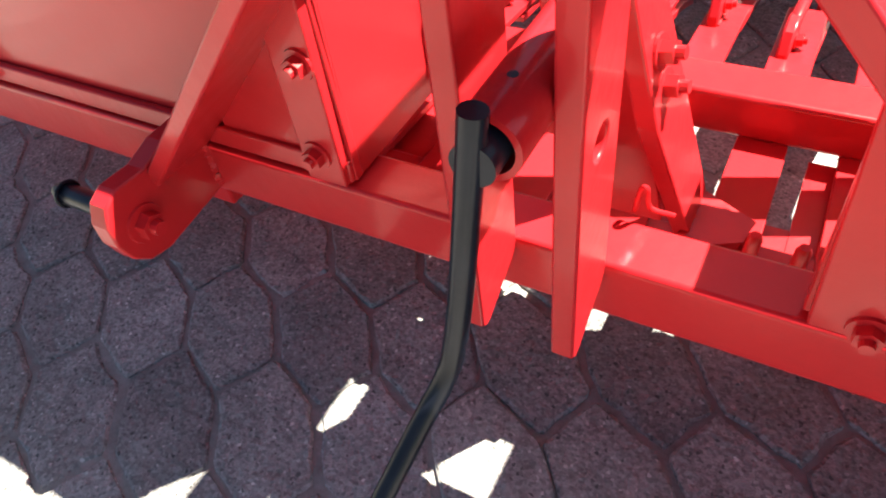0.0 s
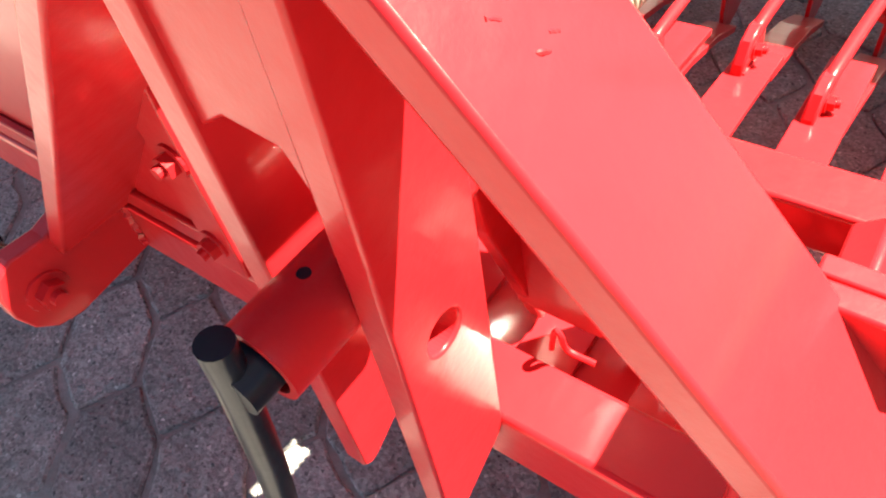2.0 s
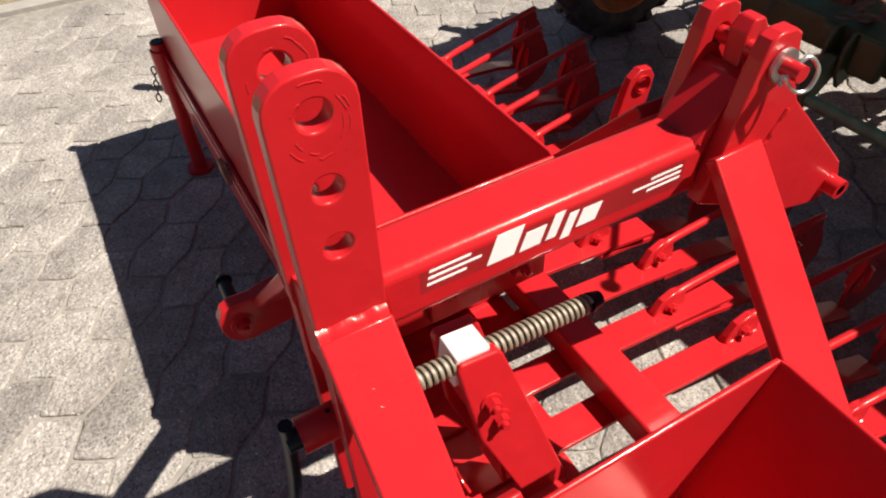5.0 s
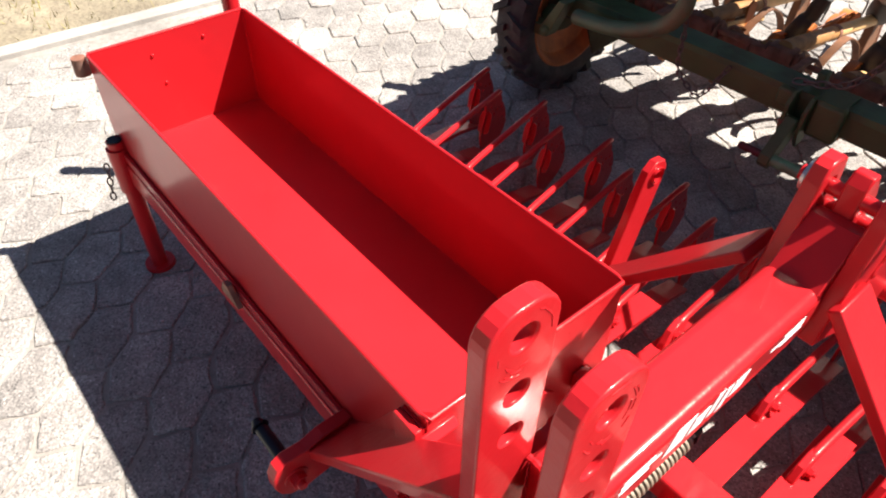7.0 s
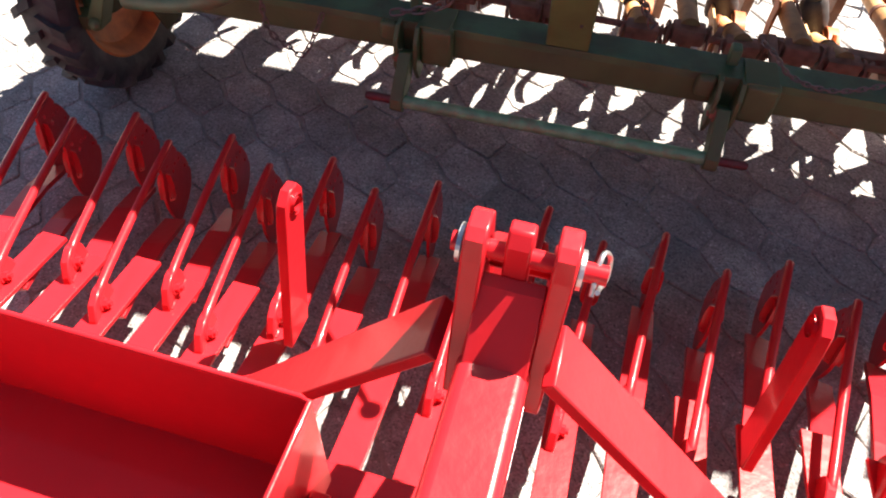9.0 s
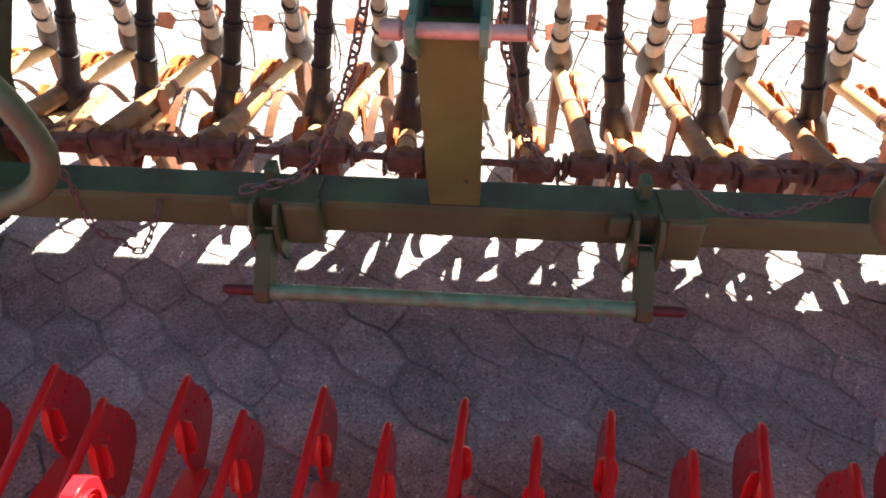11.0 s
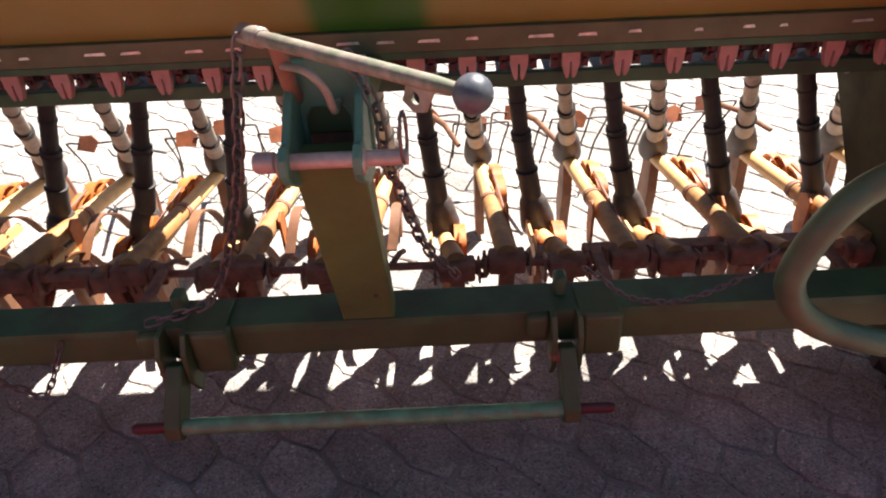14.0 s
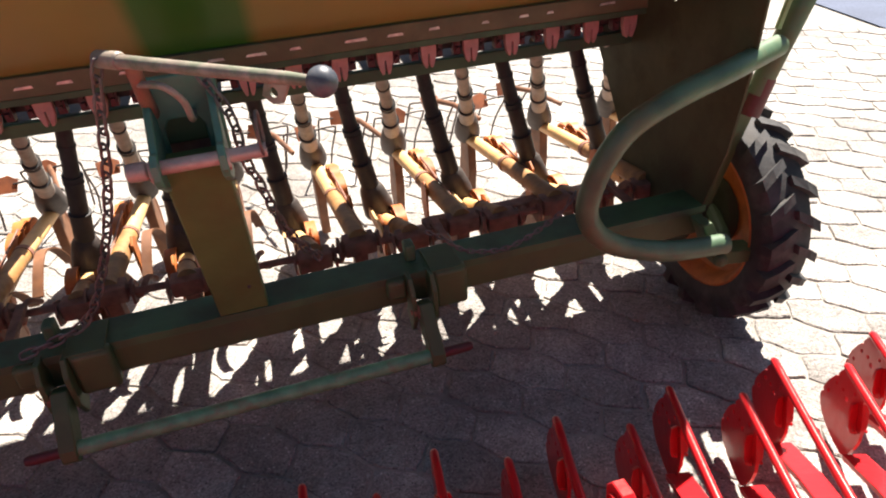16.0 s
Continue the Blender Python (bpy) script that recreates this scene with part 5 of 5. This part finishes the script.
    rp = [(-0.43, 0.73), (-0.45, 0.70), (-0.36, 0.66), (-0.20, 0.63), (-0.10, 0.60), (-0.02, 0.42), (0.02, 0.30), (-0.06, 0.20), (-0.06, 0.0)]
    if s < 0:
        rp = [(-u, v) for u, v in rp]
    rings = []
    for i in range(48):
        a = 2 * math.pi * i / 48
        rings.append([bm.verts.new((wx + u * W, wy + math.cos(a) * v * R, wz + math.sin(a) * v * R)) for u, v in rp])
    for i in range(48):
        for j in range(len(rp) - 1):
            bm.faces.new((rings[i][j], rings[i][j + 1], rings[(i + 1) % 48][j + 1], rings[(i + 1) % 48][j]))
    bmesh.ops.remove_doubles(bm, verts=bm.verts, dist=0.0001)
    part("rim", bm, ORANGE, wheel, "orange pressed-steel rim", smooth=True)
    bm = bm_new()
    tube(bm, [(wx - s * 0.07, wy, wz), (wx - s * 0.0, wy, wz)], 0.045, 18)
    tube(bm, [(wx - s * 0.20, wy, wz), (wx - s * 0.05, wy, wz)], 0.022, 14)
    hub = part("hub", bm, DARK, wheel, smooth=True)
    bm = bm_new()
    tube(bm, [(wx - s * 0.034, wy, wz), (wx - s * 0.026, wy, wz), (wx - s * 0.004, wy, wz)], [0.060, 0.098, 0.112], 28)
    part("hub_plate", bm, PANEL, hub, "grimy dark hub plate", smooth=True)

# the drill stands slightly askew to the cultivator
drill.rotation_euler = (0.0, 0.0, SKEW)
drill.location = hold + Matrix.Rotation(SKEW, 3, "Z") @ (Vector(drill.location) - hold) + Vector((0, 0, RAISE))
for ob in drill.children:
    if ob.name.split(".")[0] in ("seed_hopper", "metering_bar", "outlet_clip"):
        base = hold - ORIGIN[drill.name]
        ob.matrix_basis = Matrix.Translation(base) @ Matrix.Rotation(-0.024, 4, "Z") @ Matrix.Translation(-base) @ ob.matrix_basis


# ---------------------------------------------------------------- ground
def ground_material(name, c0, c1, scale, rough=0.9, bump=0.004, speck=None):
    m = bpy.data.materials.new(name)
    m.use_nodes = True
    nt = m.node_tree
    n, l = nt.nodes, nt.links
    b = n["Principled BSDF"]
    b.inputs["Roughness"].default_value = rough
    geo = n.new("ShaderNodeNewGeometry")
    a = n.new("ShaderNodeTexNoise")
    a.inputs["Scale"].default_value, a.inputs["Detail"].default_value, a.inputs["Roughness"].default_value = scale, 10, 0.7
    l.new(geo.outputs["Position"], a.inputs["Vector"])
    mr = n.new("ShaderNodeMapRange")
    mr.inputs["From Min"].default_value, mr.inputs["From Max"].default_value = 0.32, 0.68
    l.new(a.outputs["Fac"], mr.inputs["Value"])
    mx = n.new("ShaderNodeMix")
    mx.data_type = "RGBA"
    mx.inputs[6].default_value, mx.inputs[7].default_value = (*c0, 1), (*c1, 1)
    l.new(mr.outputs[0], mx.inputs["Factor"])
    out = mx.outputs[2]
    if speck:
        # exposed aggregate: pale and dark grains, and a tone of each stone
        v = n.new("ShaderNodeTexVoronoi")
        v.inputs["Scale"].default_value = 210
        l.new(geo.outputs["Position"], v.inputs["Vector"])
        hs = n.new("ShaderNodeSeparateColor")
        l.new(v.outputs["Color"], hs.inputs[0])
        g = n.new("ShaderNodeMapRange")
        g.inputs["From Min"].default_value, g.inputs["From Max"].default_value = 0.0, 1.0
        g.inputs["To Min"].default_value, g.inputs["To Max"].default_value = 0.70, 1.30
        l.new(hs.outputs[0], g.inputs["Value"])
        d = n.new("ShaderNodeMapRange")
        d.inputs["From Min"].default_value, d.inputs["From Max"].default_value = 0.955, 0.965
        d.inputs["To Min"].default_value, d.inputs["To Max"].default_value = 1.0, 0.5
        l.new(hs.outputs[1], d.inputs["Value"])
        w = n.new("ShaderNodeMapRange")
        w.inputs["From Min"].default_value, w.inputs["From Max"].default_value = 0.97, 0.98
        w.inputs["To Min"].default_value, w.inputs["To Max"].default_value = 1.0, 1.65
        l.new(hs.outputs[2], w.inputs["Value"])
        p1 = n.new("ShaderNodeMath")
        p1.operation = "MULTIPLY"
        l.new(g.outputs[0], p1.inputs[0])
        l.new(d.outputs[0], p1.inputs[1])
        p2 = n.new("ShaderNodeMath")
        p2.operation = "MULTIPLY"
        l.new(p1.outputs[0], p2.inputs[0])
        l.new(w.outputs[0], p2.inputs[1])
        if speck == "object":
            info = n.new("ShaderNodeObjectInfo")
            rnd_out = info.outputs["Random"]
        else:
            rnd_out = geo.outputs["Random Per Island"]
        t = n.new("ShaderNodeMapRange")
        t.inputs["To Min"].default_value, t.inputs["To Max"].default_value = 0.80, 1.16
        l.new(rnd_out, t.inputs["Value"])
        p3 = n.new("ShaderNodeMath")
        p3.operation = "MULTIPLY"
        l.new(p2.outputs[0], p3.inputs[0])
        l.new(t.outputs[0], p3.inputs[1])
        m2 = n.new("ShaderNodeMix")
        m2.data_type, m2.blend_type = "RGBA", "MULTIPLY"
        m2.inputs["Factor"].default_value = 1.0
        l.new(out, m2.inputs[6])
        l.new(p3.outputs[0], m2.inputs[7])
        out = m2.outputs[2]
    st = n.new("ShaderNodeTexNoise")
    st.inputs["Scale"].default_value, st.inputs["Detail"].default_value = 1.7, 8
    l.new(geo.outputs["Position"], st.inputs["Vector"])
    sr = n.new("ShaderNodeMapRange")
    sr.inputs["From Min"].default_value, sr.inputs["From Max"].default_value = 0.35, 0.65
    sr.inputs["To Min"].default_value, sr.inputs["To Max"].default_value = 0.74, 1.12
    l.new(st.outputs["Fac"], sr.inputs["Value"])
    sm = n.new("ShaderNodeMix")
    sm.data_type, sm.blend_type = "RGBA", "MULTIPLY"
    sm.inputs["Factor"].default_value = 1.0
    l.new(out, sm.inputs[6])
    l.new(sr.outputs[0], sm.inputs[7])
    l.new(sm.outputs[2], b.inputs["Base Color"])
    nb = n.new("ShaderNodeTexNoise")
    nb.inputs["Scale"].default_value, nb.inputs["Detail"].default_value = 75 if speck else 40, 9
    l.new(geo.outputs["Position"], nb.inputs["Vector"])
    bp = n.new("ShaderNodeBump")
    bp.inputs["Strength"].default_value, bp.inputs["Distance"].default_value = 1.0, bump
    l.new(nb.outputs["Fac"], bp.inputs["Height"])
    l.new(bp.outputs[0], b.inputs["Normal"])
    return m


STONE_A = ground_material("paver_concrete", (0.235, 0.210, 0.19), (0.42, 0.385, 0.35), 9, 0.88, 0.008, "object")
STONE_B = ground_material("paver_concrete_far", (0.235, 0.210, 0.19), (0.42, 0.385, 0.35), 9, 0.88, 0.008, "island")
JOINT = ground_material("joint_sand", (0.24, 0.216, 0.188), (0.39, 0.355, 0.315), 30, 0.95, 0.006)
EARTH = ground_material("dry_soil", (0.20, 0.16, 0.11), (0.32, 0.27, 0.18), 12, 0.95, 0.012)
ASPHALT = ground_material("asphalt", (0.055, 0.070, 0.115), (0.085, 0.105, 0.165), 60, 0.85, 0.003)
LAWN = ground_material("mown_grass", (0.07, 0.13, 0.02), (0.16, 0.24, 0.05), 25, 0.9, 0.02)
KERB = ground_material("kerb_concrete", (0.34, 0.31, 0.28), (0.45, 0.42, 0.38), 10, 0.9, 0.002)
GRASS = material("dry_grass", (0.23, 0.19, 0.06), 0.7, vary=0.5, scale=9, dirt=0.6, dirt_colour=(0.07, 0.11, 0.025), dirt_scale=3)

bm = bm_new()
for q in ((-400, -400, 400, 400),):
    f = bm.faces.new([bm.verts.new(p) for p in ((q[0], q[1], -0.0075), (q[2], q[1], -0.0075), (q[2], q[3], -0.0075), (q[0], q[3], -0.0075))])
me = bpy.data.meshes.new("ground")
bm.to_mesh(me)
bm.free()
me.materials.append(JOINT)
ground = tagged(new("ground", me), "sandy bed under the paving reaching the horizon", "ground", kind="structure")

# the paved strip runs between a kerb and a tarred road
LINE = Vector((0.05, 0.998, 0)).normalized()
SIDE = Vector((LINE.y, -LINE.x, 0))
KL, KR = Vector((-3.20, 0.66, 0)), Vector((4.17, 4.40, 0))


def strip(name, base, off0, off1, z, mat, label, cat):
    bm = bm_new()
    a, b = base - LINE * 60, base + LINE * 60
    vs = [a + SIDE * off0, b + SIDE * off0, b + SIDE * off1, a + SIDE * off1]
    bm.faces.new([bm.verts.new((v.x, v.y, z)) for v in vs])
    me = bpy.data.meshes.new(name)
    bmesh.ops.recalc_face_normals(bm, faces=bm.faces)
    bm.to_mesh(me)
    bm.free()
    me.materials.append(mat)
    return tagged(new(name, me), label, cat, kind="structure")


strip("soil_verge", KL, -60, -0.09, 0.004, EARTH, "dry sandy soil verge beyond the kerb", "verge")
strip("road", KR, 0.0, 0.68, 0.004, ASPHALT, "blue-grey tarred path beside the paving", "road")
strip("lawn", KR, 0.68, 60, 0.006, LAWN, "bright green mown lawn beyond the path", "lawn")
bm = bm_new()
q = bm_new()
box(q, -0.045, 0.045, -30, 30, -0.05, 0.022, 0.008)
merge(bm, q, Matrix.Translation(KL + SIDE * -0.045) @ Matrix.Rotation(math.atan2(-LINE.x, LINE.y), 4, "Z"))
me = bpy.data.meshes.new("kerb")
bm.to_mesh(me)
bm.free()
me.materials.append(KERB)
tagged(new("kerb", me), "low pale concrete kerb edging", "kerb", kind="structure")

# grass tufts on the verge
rnd = random.Random(11)
verts, faces = [], []
for i in range(5200):
    s, o = rnd.uniform(-2.5, 7.5), -0.12 - abs(rnd.gauss(0, 0.9))
    if rnd.random() > min(1.0, 0.25 + abs(o)):
        continue
    c = KL + LINE * s + SIDE * o
    a, h, w = rnd.uniform(0, 6.28), rnd.uniform(0.02, 0.075), rnd.uniform(0.0015, 0.004)
    dx, dy = math.cos(a), math.sin(a)
    ln = rnd.uniform(0.01, 0.05)
    i0 = len(verts)
    verts += [(c.x - dy * w, c.y + dx * w, 0.004), (c.x + dy * w, c.y - dx * w, 0.004), (c.x + dx * ln, c.y + dy * ln, h)]
    faces.append((i0, i0 + 1, i0 + 2))
me = bpy.data.meshes.new("grass")
me.from_pydata(verts, [], faces)
me.materials.append(GRASS)
tagged(new("grass", me), "sparse dry grass blades along the kerb", "grass", kind="stuff")

# interlocking pavers, laid in a skewed honeycomb
VA, VB = Vector((0.160, 0.047)), Vector((-0.184, 0.144))
START_AT = Vector((-0.541, -0.108))


def paver_outline():
    """The long six-sided cell of the lattice, with points along its edges and eased corners."""
    e2 = Vector((0.112, -0.048))
    e1, e3 = VA - e2, -VB - e2
    p = -(e1 + e2 + e3) / 2
    res = []
    for e in (e1, e2, e3, -e1, -e2, -e3):
        res += [p + e * 0.075, p + e * 0.36, p + e * 0.66, p + e * 0.925]
        p = p + e
    return res[::-1]


CELL = paver_outline()


def paver_geo(seed):
    r = random.Random(seed)
    n = len(CELL)
    top, mid, low = [], [], []
    for k, p in enumerate(CELL):
        d = (CELL[(k + 1) % n] - CELL[k - 1]).normalized()
        out = Vector((d.y, -d.x))
        q = p - out * (0.0004 + abs(r.gauss(0, 0.0035)))
        low.append(q)
        mid.append(q - out * r.uniform(0.0015, 0.003))
        top.append(q - out * r.uniform(0.003, 0.009))
    vs = [(q.x, q.y, 0.0) for q in top] + [(q.x, q.y, -0.0035) for q in mid] + [(q.x, q.y, -0.030) for q in low]
    fs = [tuple(range(n))]
    for a in (0, n):
        for k in range(n):
            fs.append((a + k, a + n + k, a + n + (k + 1) % n, a + (k + 1) % n))
    return vs, fs


shapes = []
for sd in range(16):
    vs, fs = paver_geo(sd)
    me = bpy.data.meshes.new("paver")
    me.from_pydata(vs, [], fs)
    me.materials.append(STONE_A)
    shapes.append(me)
pavement = tagged(new("pavement"), "worn grey interlocking concrete pavers with sandy joints", "paving", kind="structure")
near_count = 0
V, F = [], []
rnd = random.Random(5)
for i in range(-45, 46):
    for j in range(-40, 41):
        c = START_AT + VA * i + VB * j
        if not (-4.2 < c.x < 6.2 and -1.7 < c.y < 8.0):
            continue
        rel = Vector((c.x, c.y, 0)) - KL
        if rel.dot(SIDE) < 0.10 or (Vector((c.x, c.y, 0)) - KR).dot(SIDE) > -0.02:
            continue
        h = max(-0.003, rnd.gauss(-0.001, 0.0018))
        tx, ty = rnd.gauss(0, 0.010), rnd.gauss(0, 0.010)
        turn = rnd.gauss(0, 0.018)
        c = c + Vector((rnd.gauss(0, 0.0016), rnd.gauss(0, 0.0016)))
        sd = rnd.randrange(16)
        m = Matrix.Translation((c.x, c.y, h)) @ Euler((tx, ty, turn)).to_matrix().to_4x4()
        if -2.15 < c.x < 0.95 and -0.55 < c.y < 2.15 and near_count < 300:
            ob = new("paver", shapes[sd])
            ob.parent = pavement
            ob.matrix_basis = m
            near_count += 1
        else:
            vs, fs = paver_geo(sd)
            o = len(V)
            V += [tuple(m @ Vector(v)) for v in vs]
            F += [tuple(o + k for k in f) for f in fs]
me = bpy.data.meshes.new("pavers_further_out")
me.from_pydata(V, [], F)
me.materials.append(STONE_B)
far = new("pavers_further_out", me)
far.parent = pavement
far["kind"] = "stuff"
